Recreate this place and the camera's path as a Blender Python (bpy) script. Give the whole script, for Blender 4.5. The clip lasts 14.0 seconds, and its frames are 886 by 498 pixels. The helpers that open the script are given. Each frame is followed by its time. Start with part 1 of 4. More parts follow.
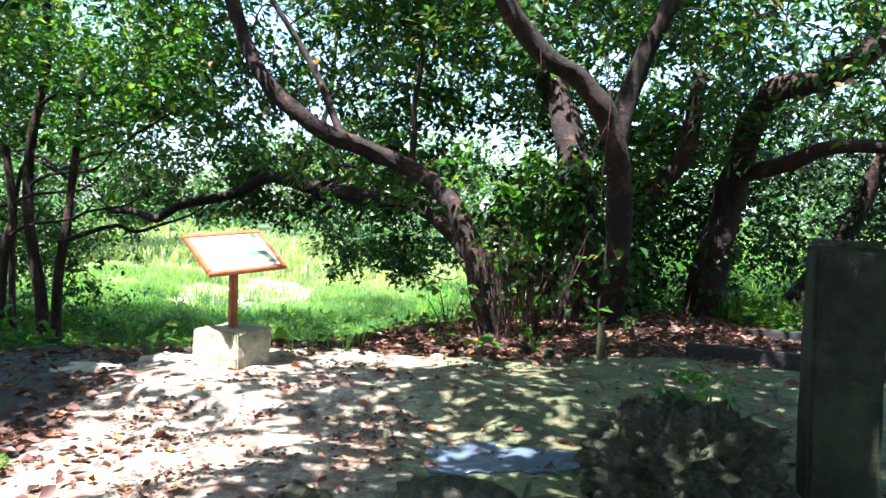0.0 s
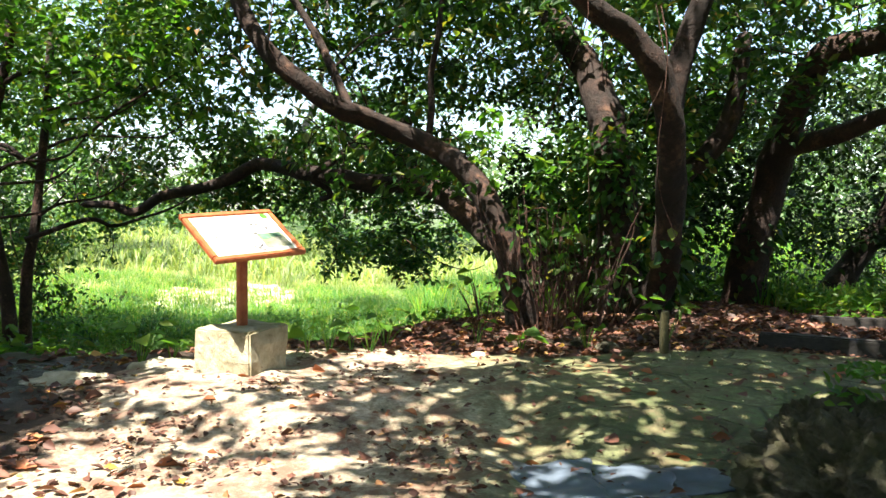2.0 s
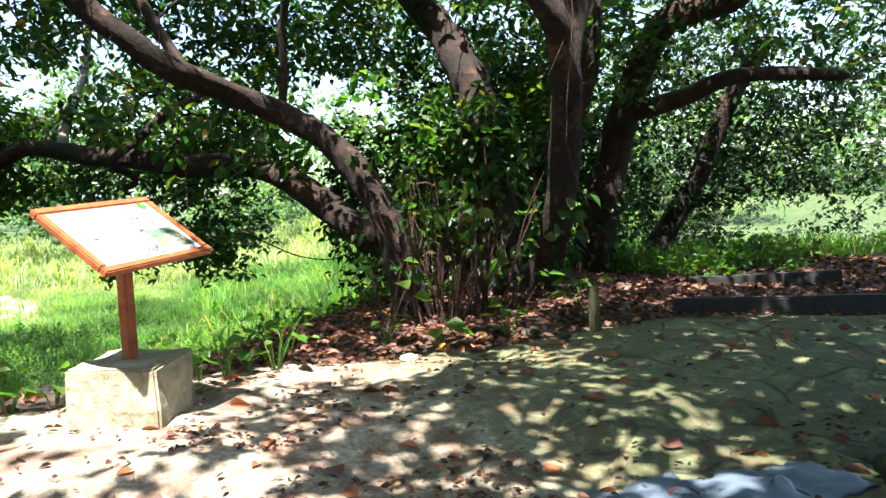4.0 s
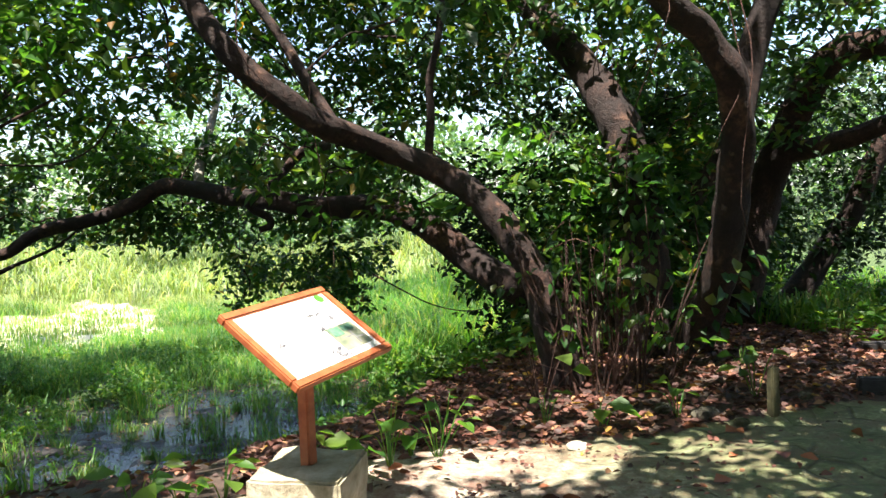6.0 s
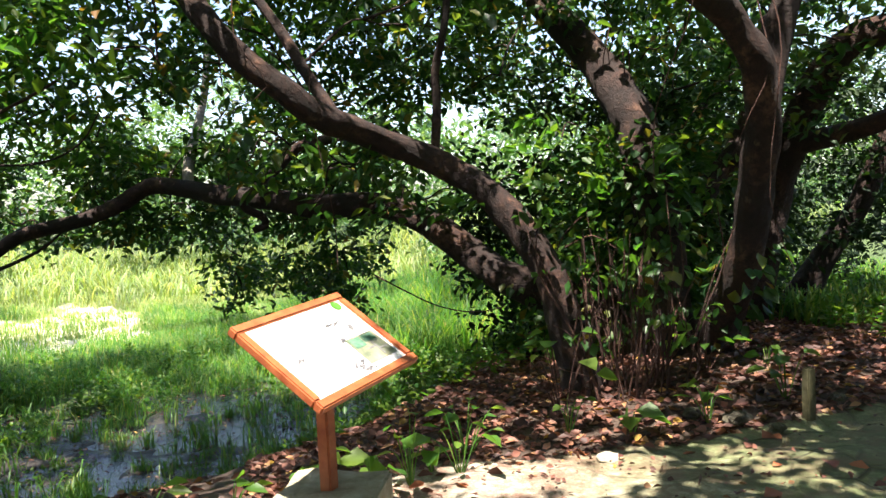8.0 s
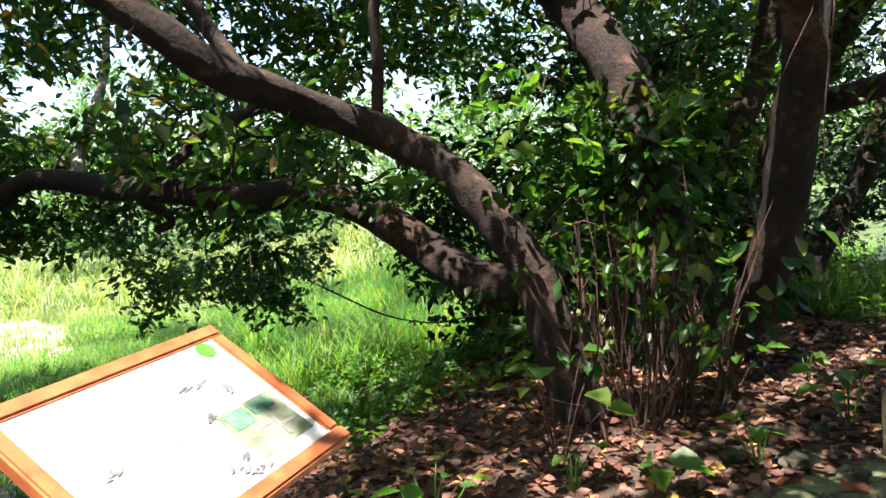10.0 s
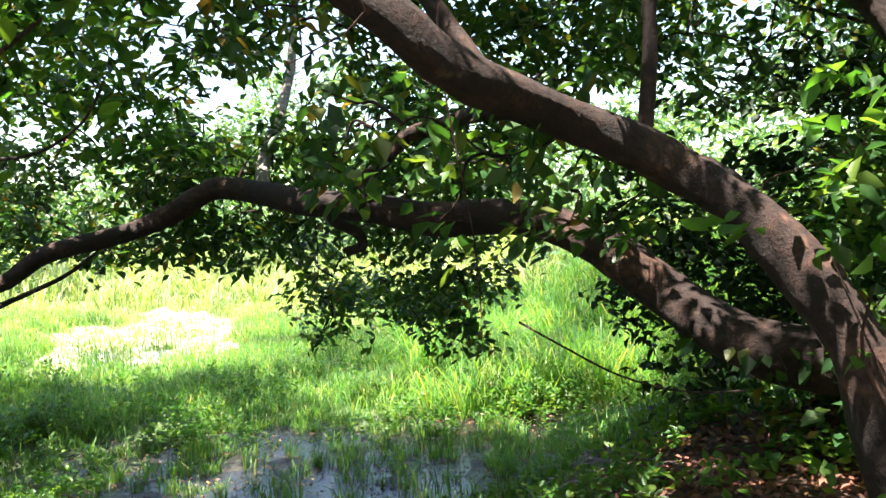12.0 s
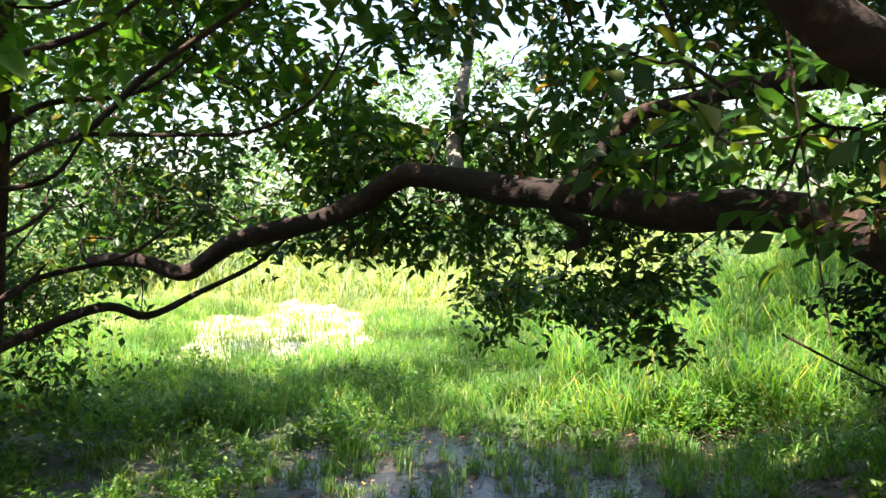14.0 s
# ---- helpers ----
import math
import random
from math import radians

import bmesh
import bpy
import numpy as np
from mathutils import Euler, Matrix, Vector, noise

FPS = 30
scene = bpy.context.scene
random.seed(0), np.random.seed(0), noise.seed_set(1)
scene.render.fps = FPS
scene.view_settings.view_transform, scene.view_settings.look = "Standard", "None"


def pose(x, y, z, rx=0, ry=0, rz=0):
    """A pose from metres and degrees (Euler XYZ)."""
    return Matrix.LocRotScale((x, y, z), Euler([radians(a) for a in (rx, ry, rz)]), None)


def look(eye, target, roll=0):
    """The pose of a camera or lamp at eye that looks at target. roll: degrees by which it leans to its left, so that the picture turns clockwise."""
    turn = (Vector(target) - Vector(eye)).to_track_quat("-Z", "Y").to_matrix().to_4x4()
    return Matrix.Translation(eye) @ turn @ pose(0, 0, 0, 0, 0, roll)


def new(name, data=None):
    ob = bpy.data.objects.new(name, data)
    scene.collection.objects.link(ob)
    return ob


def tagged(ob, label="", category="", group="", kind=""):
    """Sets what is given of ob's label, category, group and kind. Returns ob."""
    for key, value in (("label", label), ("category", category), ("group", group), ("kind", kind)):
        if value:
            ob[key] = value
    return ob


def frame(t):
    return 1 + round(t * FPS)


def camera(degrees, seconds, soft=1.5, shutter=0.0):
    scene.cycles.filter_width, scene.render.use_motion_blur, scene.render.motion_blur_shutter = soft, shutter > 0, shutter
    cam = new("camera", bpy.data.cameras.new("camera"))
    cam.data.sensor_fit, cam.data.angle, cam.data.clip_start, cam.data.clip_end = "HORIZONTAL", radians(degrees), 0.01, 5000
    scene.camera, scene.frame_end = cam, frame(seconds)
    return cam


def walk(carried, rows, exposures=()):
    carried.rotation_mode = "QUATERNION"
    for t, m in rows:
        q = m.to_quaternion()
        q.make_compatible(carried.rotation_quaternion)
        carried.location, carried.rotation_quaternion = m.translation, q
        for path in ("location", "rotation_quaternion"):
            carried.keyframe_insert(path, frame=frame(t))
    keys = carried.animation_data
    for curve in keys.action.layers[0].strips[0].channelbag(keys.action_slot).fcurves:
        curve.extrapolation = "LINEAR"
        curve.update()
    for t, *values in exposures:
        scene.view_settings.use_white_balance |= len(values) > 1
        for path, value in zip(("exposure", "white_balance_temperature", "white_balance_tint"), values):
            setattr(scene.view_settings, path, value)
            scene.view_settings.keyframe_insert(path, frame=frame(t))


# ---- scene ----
cam = camera(59.6, 14.0)
# seconds, eye, target, roll
PATH = [
    (0, (0.193, 0.074, 1.301), (0.141, 2.071, 1.208), 1.6),
    (0.5, (0.150, 0.117, 1.305), (-0.137, 2.093, 1.207), 2.8),
    (1, (0.072, 0.266, 1.293), (-0.452, 2.193, 1.186), 3.9),
    (1.5, (-0.128, 0.583, 1.121), (-0.586, 2.527, 1.017), 3.3),
    (2, (-0.334, 1.042, 1.088), (-0.319, 3.040, 1.000), 0.5),
    (2.2, (-0.476, 1.190, 1.104), (-0.268, 3.177, 1.018), -0.4),
    (4.3, (-1.520, 2.229, 1.063), (-0.854, 4.110, 0.920), -2.6),
    (4.5, (-1.585, 2.220, 1.093), (-0.971, 4.120, 0.967), -2.7),
    (5, (-1.713, 2.368, 1.223), (-1.214, 4.300, 1.099), -2.2),
    (5.5, (-1.742, 2.517, 1.454), (-1.325, 4.469, 1.329), -1.9),
    (6, (-1.771, 2.651, 1.524), (-1.327, 4.597, 1.397), -2.0),
    (6.5, (-1.879, 2.680, 1.564), (-1.393, 4.616, 1.431), -2.2),
    (7, (-1.960, 2.771, 1.551), (-1.456, 4.702, 1.417), -2.2),
    (7.2, (-1.974, 2.796, 1.546), (-1.473, 4.728, 1.412), -2.2),
    (9.3, (-1.666, 3.771, 1.431), (-1.191, 5.708, 1.287), -3.9),
    (9.5, (-1.649, 3.924, 1.411), (-1.134, 5.851, 1.264), -4.0),
    (10, (-1.531, 4.363, 1.432), (-0.930, 6.264, 1.275), -4.5),
    (10.5, (-1.417, 4.789, 1.515), (-0.744, 6.665, 1.353), -4.6),
    (11, (-1.298, 5.100, 1.567), (-0.707, 7.004, 1.415), -4.1),
    (11.5, (-1.466, 5.310, 1.584), (-1.070, 7.266, 1.448), -3.2),
    (12, (-1.809, 5.496, 1.621), (-1.570, 7.477, 1.492), -2.5),
    (12.5, (-2.047, 5.704, 1.620), (-1.941, 7.697, 1.494), -2.0),
    (13, (-2.257, 5.881, 1.566), (-2.214, 7.876, 1.440), -1.8),
    (13.5, (-2.458, 6.042, 1.574), (-2.454, 8.038, 1.448), -1.7),
    (14, (-2.516, 6.141, 1.583), (-2.553, 8.137, 1.460), -1.6),
]
walk(cam, [(t, look(eye, target, roll)) for t, eye, target, roll in PATH], exposures=[(0.0, 2.4, 5500, 14), (1.0, 2.2, 6400, 11), (2.0, 2.15, 6700, 10), (4.4, 2.25, 6100, 12), (5.0, 2.05, 6150, 11),
    (7.0, 1.97, 6500, 18), (9.5, 1.92, 6500, 14), (11.0, 2.85, 6100, 14), (12.5, 2.5, 6700, 17), (14.0, 2.3, 6800, 17)])

# ---- daylight ----
SUN_EL, SUN_AZ = 70.0, 212.0   # azimuth clockwise from +y
world = bpy.data.worlds.new("sky")
scene.world = world
world.use_nodes = True
wn = world.node_tree.nodes
sky = wn.new("ShaderNodeTexSky")
sky.sky_type, sky.sun_disc = "NISHITA", False
sky.sun_elevation, sky.sun_rotation = radians(SUN_EL), radians(SUN_AZ)
sky.dust_density = 1.5
world.node_tree.links.new(sky.outputs[0], wn["Background"].inputs[0])
wn["Background"].inputs[1].default_value = 0.11
sun_dir = Vector((math.sin(radians(SUN_AZ)) * math.cos(radians(SUN_EL)), math.cos(radians(SUN_AZ)) * math.cos(radians(SUN_EL)), math.sin(radians(SUN_EL))))
lamp = bpy.data.lights.new("sun", "SUN")
lamp.energy, lamp.angle, lamp.color = 5.0, radians(0.53), (1.0, 0.93, 0.80)
sun = new("sun", lamp)
sun.matrix_world = look(sun_dir * 40, (0, 0, 0))

# ---- materials ----


class Nodes:
    """Short hand for a node material."""

    def __init__(self, name, rough=0.7):
        self.m = bpy.data.materials.new(name)
        self.m.use_nodes = True
        self.t = self.m.node_tree
        self.b = self.t.nodes["Principled BSDF"]
        self.out = self.t.nodes["Material Output"]
        self.b.inputs["Roughness"].default_value = rough

    def n(self, kind, **kw):
        node = self.t.nodes.new("ShaderNode" + kind)
        for k, v in kw.items():
            if k in node.inputs:
                node.inputs[k].default_value = v
        return node

    def l(self, a, b):
        self.t.links.new(a, b)

    def pos(self):
        return self.n("NewGeometry").outputs["Position"]

    def noise(self, scale, detail=6, rough=0.6, vec=None, obj=False):
        k = self.n("TexNoise", Scale=scale, Detail=detail, Roughness=rough)
        if vec is None:
            vec = self.n("TexCoord").outputs["Object"] if obj else self.pos()
        self.l(vec, k.inputs["Vector"])
        return k.outputs["Fac"]

    def voronoi(self, scale, feature="F1", rnd=1.0, vec=None):
        k = self.n("TexVoronoi", Scale=scale, Randomness=rnd)
        k.feature = feature
        self.l(vec if vec is not None else self.pos(), k.inputs["Vector"])
        return k

    def ramp(self, fac, *stops):
        k = self.n("ValToRGB")
        e = k.color_ramp.elements
        while len(e) < len(stops):
            e.new(0.5)
        for el, (p, c) in zip(e, stops):
            el.position = p
            el.color = (*c, 1) if isinstance(c, tuple) else (c, c, c, 1)
        self.l(fac, k.inputs[0])
        return k.outputs[0]

    def mix(self, fac, a, b, mode="MIX"):
        k = self.n("Mix")
        k.data_type, k.blend_type = "RGBA", mode
        for sock, v in ((k.inputs[0], fac), (k.inputs[6], a), (k.inputs[7], b)):
            if isinstance(v, bpy.types.NodeSocket):
                self.l(v, sock)
            else:
                sock.default_value = (*v, 1) if isinstance(v, tuple) else v
        return k.outputs[2]

    def math(self, op, a, b=0.5):
        k = self.n("Math")
        k.operation = op
        for sock, v in ((k.inputs[0], a), (k.inputs[1], b)):
            if isinstance(v, bpy.types.NodeSocket):
                self.l(v, sock)
            else:
                sock.default_value = v
        return k.outputs[0]

    def attr(self, name):
        k = self.n("Attribute")
        k.attribute_name = name
        return k.outputs["Fac"]

    def island(self):
        return self.n("NewGeometry").outputs["Random Per Island"]

    def colour(self, c):
        if isinstance(c, tuple):
            self.b.inputs["Base Color"].default_value = (*c, 1)
        else:
            self.l(c, self.b.inputs["Base Color"])

    def bump(self, h, strength=0.5, dist=0.02):
        k = self.n("Bump", Strength=strength, Distance=dist)
        self.l(h, k.inputs["Height"])
        self.l(k.outputs[0], self.b.inputs["Normal"])


def leaf_material(name, stops, translucent=0.5, rough=0.42, tcol=1.7):
    k = Nodes(name, rough)
    col = k.ramp(k.island(), *stops)
    # Broad noise blotches darken the colour, standing in for shade between leaf masses.
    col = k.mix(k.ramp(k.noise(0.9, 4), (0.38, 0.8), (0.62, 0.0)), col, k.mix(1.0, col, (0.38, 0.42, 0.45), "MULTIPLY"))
    k.colour(col)
    tr = k.n("BsdfTranslucent")
    bright = k.mix(1.0, col, (tcol * 1.28, tcol * 1.22, tcol * 0.42), "MULTIPLY")
    k.l(bright, tr.inputs[0])
    mx = k.n("MixShader", Fac=translucent)
    k.l(k.b.outputs[0], mx.inputs[1])
    k.l(tr.outputs[0], mx.inputs[2])
    k.l(mx.outputs[0], k.out.inputs[0])
    return k.m


def bark_material(name, dark, mid, pale, scale=1.0):
    k = Nodes(name, 0.85)
    a = k.noise(3.5 * scale, 8, 0.65)
    b = k.noise(22 * scale, 8, 0.7)
    col = k.ramp(a, (0.30, dark), (0.55, mid), (0.80, pale))
    col = k.mix(k.ramp(b, (0.38, 0.85), (0.58, 0.0)), col, dark)
    col = k.mix(k.ramp(k.noise(1.1 * scale, 5), (0.42, 0.7), (0.58, 0.0)), col, dark)
    lichen = k.ramp(k.noise(6.0 * scale, 5), (0.63, 0.0), (0.72, 0.25))
    col = k.mix(lichen, col, (0.34, 0.225, 0.145))
    k.colour(col)
    k.bump(k.math("ADD", b, k.math("MULTIPLY", a, 1.5)), 0.9, 0.03)
    return k.m


M_BARK = bark_material("bark", (0.009, 0.005, 0.004), (0.050, 0.022, 0.015), (0.30, 0.155, 0.095))
M_BARK_RED = bark_material("bark_reddish", (0.016, 0.008, 0.006), (0.078, 0.036, 0.025), (0.21, 0.11, 0.078), 1.6)
# Paler copy of the bark, standing in for sunlight on one limb.
M_BARK_SUNLIT = bark_material("bark_sunlit", (0.16, 0.14, 0.12), (0.36, 0.33, 0.29), (0.5, 0.47, 0.42))
M_CANE = bark_material("cane_bark", (0.035, 0.016, 0.011), (0.13, 0.055, 0.038), (0.25, 0.13, 0.092), 2.5)
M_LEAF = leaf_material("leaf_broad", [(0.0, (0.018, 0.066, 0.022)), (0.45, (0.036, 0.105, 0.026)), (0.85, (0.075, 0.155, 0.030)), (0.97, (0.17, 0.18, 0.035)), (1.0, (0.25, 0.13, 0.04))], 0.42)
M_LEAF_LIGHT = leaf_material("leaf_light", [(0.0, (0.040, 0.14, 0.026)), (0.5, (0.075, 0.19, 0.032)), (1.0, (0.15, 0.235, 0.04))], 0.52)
# Far leaves are paler and bluer, with haze and sun put into the colour.
M_LEAF_HAZED = leaf_material("leaf_hazed", [(0.0, (0.07, 0.16, 0.07)), (0.6, (0.115, 0.22, 0.10)), (1.0, (0.19, 0.28, 0.14))], 0.5)
# Leaf colour lowered to stand in for shade in thickets and woods.
M_LEAF_SHADED = leaf_material("leaf_shade_dark", [(0.0, (0.010, 0.030, 0.011)), (0.6, (0.018, 0.050, 0.014)), (1.0, (0.035, 0.075, 0.018))], 0.25, 0.68)
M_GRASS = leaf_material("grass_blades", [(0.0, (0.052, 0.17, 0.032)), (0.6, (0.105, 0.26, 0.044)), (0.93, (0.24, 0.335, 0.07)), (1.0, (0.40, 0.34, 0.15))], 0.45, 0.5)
# Pale copy of the grass colour that stands in for full sun.
M_GRASS_SUNLIT = leaf_material("sunlit_grass", [(0.0, (0.19, 0.32, 0.09)), (0.5, (0.30, 0.40, 0.15)), (1.0, (0.46, 0.49, 0.25))], 0.45, 0.5, 1.2)
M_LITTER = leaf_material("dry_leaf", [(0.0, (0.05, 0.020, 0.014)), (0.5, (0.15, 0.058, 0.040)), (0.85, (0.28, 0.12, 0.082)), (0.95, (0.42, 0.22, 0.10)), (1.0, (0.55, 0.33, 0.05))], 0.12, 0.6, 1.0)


def ground_material():
    k = Nodes("ground_earth", 0.9)
    big, fine = k.noise(1.3, 8), k.noise(28, 8, 0.7)
    warped = k.mix(0.30, k.pos(), k.n("TexNoise", Scale=3.0, Detail=8.0).outputs["Color"])
    cell = k.voronoi(4.2, "DISTANCE_TO_EDGE", 1.0, warped)
    cracks = k.math("MULTIPLY", k.ramp(cell.outputs["Distance"], (0.0, 1.0), (0.05, 0.0)), k.math("MULTIPLY", k.attr("moss"), k.ramp(k.noise(2.3, 5), (0.40, 0.1), (0.56, 1.0))))
    pale = k.ramp(fine, (0.30, (0.24, 0.18, 0.135)), (0.46, (0.44, 0.37, 0.29)), (0.60, (0.58, 0.51, 0.42)), (0.75, (0.68, 0.61, 0.52)))
    damp = k.ramp(fine, (0.32, (0.105, 0.115, 0.05)), (0.48, (0.215, 0.235, 0.11)), (0.62, (0.30, 0.32, 0.17)), (0.75, (0.41, 0.41, 0.25)))
    stone = k.mix(k.attr("moss"), pale, damp)
    moss = k.ramp(k.noise(5.0, 9, 0.75), (0.38, 0.0), (0.54, 0.9))
    stone = k.mix(k.math("MULTIPLY", moss, k.attr("moss")), stone, (0.12, 0.165, 0.06))
    flake = k.ramp(k.noise(10, 8, 0.75), (0.46, 0.0), (0.56, 0.55))
    stone = k.mix(flake, stone, k.mix(k.attr("moss"), (0.15, 0.105, 0.07), (0.115, 0.11, 0.06)))
    plates = k.voronoi(4.2, "F1", 1.0, warped).outputs["Color"]
    stone = k.mix(k.attr("moss"), stone, k.mix(1.0, stone, k.ramp(plates, (0.15, 0.68), (0.85, 1.28)), "MULTIPLY"))
    stone = k.mix(k.math("MULTIPLY", cracks, 0.85), stone, (0.055, 0.052, 0.028))
    stone = k.mix(k.ramp(k.noise(3.0, 9, 0.78), (0.46, 0.0), (0.60, 0.8)), stone, k.mix(k.attr("moss"), (0.20, 0.085, 0.06), (0.16, 0.125, 0.07)))
    soil = k.ramp(fine, (0.3, (0.032, 0.022, 0.016)), (0.55, (0.075, 0.05, 0.036)), (0.8, (0.13, 0.09, 0.065)))
    mud = k.ramp(fine, (0.3, (0.016, 0.015, 0.014)), (0.6, (0.038, 0.033, 0.028)), (0.85, (0.08, 0.065, 0.052)))
    turf = k.ramp(big, (0.3, (0.035, 0.06, 0.02)), (0.6, (0.07, 0.11, 0.03)), (0.8, (0.12, 0.13, 0.05)))
    edge = k.ramp(k.math("ADD", k.attr("path"), k.math("MULTIPLY", k.math("SUBTRACT", k.noise(7, 6), 0.5), 0.9)), (0.44, 0.0), (0.56, 1.0))
    col = k.mix(k.attr("turf"), soil, turf)
    # This mask paints glaring sun on the far meadow as pale ground.
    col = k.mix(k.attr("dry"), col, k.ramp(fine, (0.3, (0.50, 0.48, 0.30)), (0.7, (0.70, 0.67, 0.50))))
    col = k.mix(k.attr("mud"), col, mud)
    col = k.mix(edge, col, stone)
    k.colour(col)
    rgh = k.math("SUBTRACT", 0.92, k.math("MULTIPLY", k.attr("mud"), k.ramp(k.noise(2.2, 5), (0.4, 0.25), (0.58, 0.75))))
    k.l(rgh, k.b.inputs["Roughness"])
    h = k.math("ADD", k.math("MULTIPLY", fine, 0.5), k.math("SUBTRACT", big, k.math("MULTIPLY", cracks, 0.7)))
    k.bump(h, 0.95, 0.045)
    return k.m


def rock_material(name, dark, mid, pale, moss=0.5, pit=0.2, depth=0.03):
    k = Nodes(name, 0.92)
    f, p = k.noise(9, 10, 0.72), k.voronoi(16).outputs["Distance"]
    col = k.ramp(f, (0.3, dark), (0.52, mid), (0.75, pale))
    col = k.mix(k.math("MULTIPLY", k.ramp(k.noise(3.0, 6), (0.42, 0.0), (0.58, 1.0)), moss), col, (0.07, 0.085, 0.025))
    k.colour(col)
    k.bump(k.math("ADD", f, k.math("MULTIPLY", p, pit)), 0.9, depth)
    return k.m


M_GROUND = ground_material()
M_ROCK = rock_material("coral_rock", (0.016, 0.014, 0.010), (0.10, 0.09, 0.058), (0.29, 0.255, 0.175), 0.5, 1.3, 0.12)
M_STONE = rock_material("dark_mossy_stone", (0.010, 0.010, 0.008), (0.026, 0.024, 0.018), (0.07, 0.062, 0.04), 0.4)
M_CONCRETE = rock_material("weathered_concrete", (0.24, 0.20, 0.12), (0.48, 0.43, 0.31), (0.64, 0.60, 0.48), 0.35)
M_LIME = rock_material("pale_limestone", (0.28, 0.24, 0.17), (0.48, 0.44, 0.34), (0.6, 0.56, 0.46), 0.15)


def plain(name, dark, pale, scale, rough, strength=0.3, stretch=(1, 1, 1)):
    k = Nodes(name, rough)
    mp = k.n("Mapping")
    mp.inputs["Scale"].default_value = stretch
    k.l(k.n("TexCoord").outputs["Object"], mp.inputs[0])
    f = k.noise(scale, 8, 0.65, mp.outputs[0])
    k.colour(k.ramp(f, (0.3, dark), (0.7, pale)))
    k.bump(f, strength, 0.01)
    return k.m


M_FRAME = plain("red_brown_paint", (0.25, 0.055, 0.020), (0.46, 0.145, 0.05), 14, 0.5, 0.4, (1, 1, 1))
M_PANEL = plain("printed_panel", (0.74, 0.73, 0.69), (0.83, 0.82, 0.79), 3, 0.4, 0.03)
M_INK = plain("printed_grey", (0.10, 0.10, 0.10), (0.28, 0.28, 0.27), 25, 0.45, 0.03)
M_TEAL = plain("printed_foliage", (0.04, 0.13, 0.08), (0.16, 0.30, 0.20), 40, 0.45, 0.03)
M_FADED = plain("faded_print", (0.62, 0.61, 0.58), (0.72, 0.71, 0.68), 25, 0.45, 0.03)
M_LEAF_SHADOW = plain("painted_leaf_shadow", (0.05, 0.05, 0.055), (0.24, 0.24, 0.25), 45, 0.45, 0.03)
M_PHOTO = plain("printed_photo", (0.03, 0.08, 0.05), (0.40, 0.38, 0.26), 11, 0.4, 0.03)
M_GREEN = plain("flat_green", (0.05, 0.16, 0.02), (0.11, 0.28, 0.05), 30, 0.4, 0.03)
M_PLANK = plain("weathered_plank", (0.012, 0.011, 0.011), (0.04, 0.036, 0.034), 10, 0.8, 0.6, (0.4, 4, 4))
M_STAKE = plain("mossy_stake_wood", (0.035, 0.035, 0.014), (0.11, 0.10, 0.045), 18, 0.85, 0.6)
M_TARP = plain("blue_grey_sheet", (0.05, 0.07, 0.10), (0.15, 0.19, 0.25), 5, 0.3, 0.25)


def water_material():
    k = Nodes("pool_water", 0.06)
    k.colour((0.018, 0.018, 0.019))
    k.b.inputs["Specular IOR Level"].default_value = 1.0
    k.bump(k.noise(11, 6), 0.6, 0.03)
    return k.m


M_WATER = water_material()

# ---- building helpers ----


def smooth(a, b, v):
    t = np.clip((np.asarray(v, float) - a) / (b - a), 0, 1)
    return t * t * (3 - 2 * t)


def part(name, bm, material, parent=None, label=""):
    me = bpy.data.meshes.new(name)
    bm.to_mesh(me)
    bm.free()
    me.materials.append(material)
    ob = new(name, me)
    if parent is not None:
        ob.parent = parent
        ob.matrix_parent_inverse = parent.matrix_world.inverted()
    if label:
        ob["label"] = label
    return ob


def thing(name, at, label, category, group="", kind=""):
    ob = new(name)
    ob.empty_display_size = 0.1
    ob.matrix_world = Matrix.Translation(at)
    bpy.context.view_layer.update()
    return tagged(ob, label, category, group, kind)


def mesh_object(name, verts, faces_flat, loop_totals, material, parent=None, shade=False):
    me = bpy.data.meshes.new(name)
    verts = np.ascontiguousarray(verts, dtype=np.float32)
    starts = np.concatenate(([0], np.cumsum(loop_totals)[:-1])).astype(np.int32)
    me.vertices.add(len(verts))
    me.vertices.foreach_set("co", verts.ravel())
    me.loops.add(len(faces_flat))
    me.loops.foreach_set("vertex_index", np.asarray(faces_flat, dtype=np.int32))
    me.polygons.add(len(starts))
    me.polygons.foreach_set("loop_start", starts)
    me.update(calc_edges=True)
    if shade:
        me.polygons.foreach_set("use_smooth", np.ones(len(starts), dtype=bool))
    me.materials.append(material)
    ob = new(name, me)
    if parent is not None:
        ob.parent = parent
        ob.matrix_parent_inverse = parent.matrix_world.inverted()
    return ob


def catmull(pts, steps=6):
    p = np.array(pts, float)
    p = np.vstack([2 * p[0] - p[1], p, 2 * p[-1] - p[-2]])
    out = []
    for i in range(1, len(p) - 2):
        for s in range(steps):
            t = s / steps
            out.append(0.5 * (2 * p[i] + (p[i + 1] - p[i - 1]) * t + (2 * p[i - 1] - 5 * p[i] + 4 * p[i + 1] - p[i + 2]) * t * t
                              + (3 * p[i] - p[i - 1] - 3 * p[i + 1] + p[i + 2]) * t ** 3))
    out.append(p[-2])
    return np.array(out)


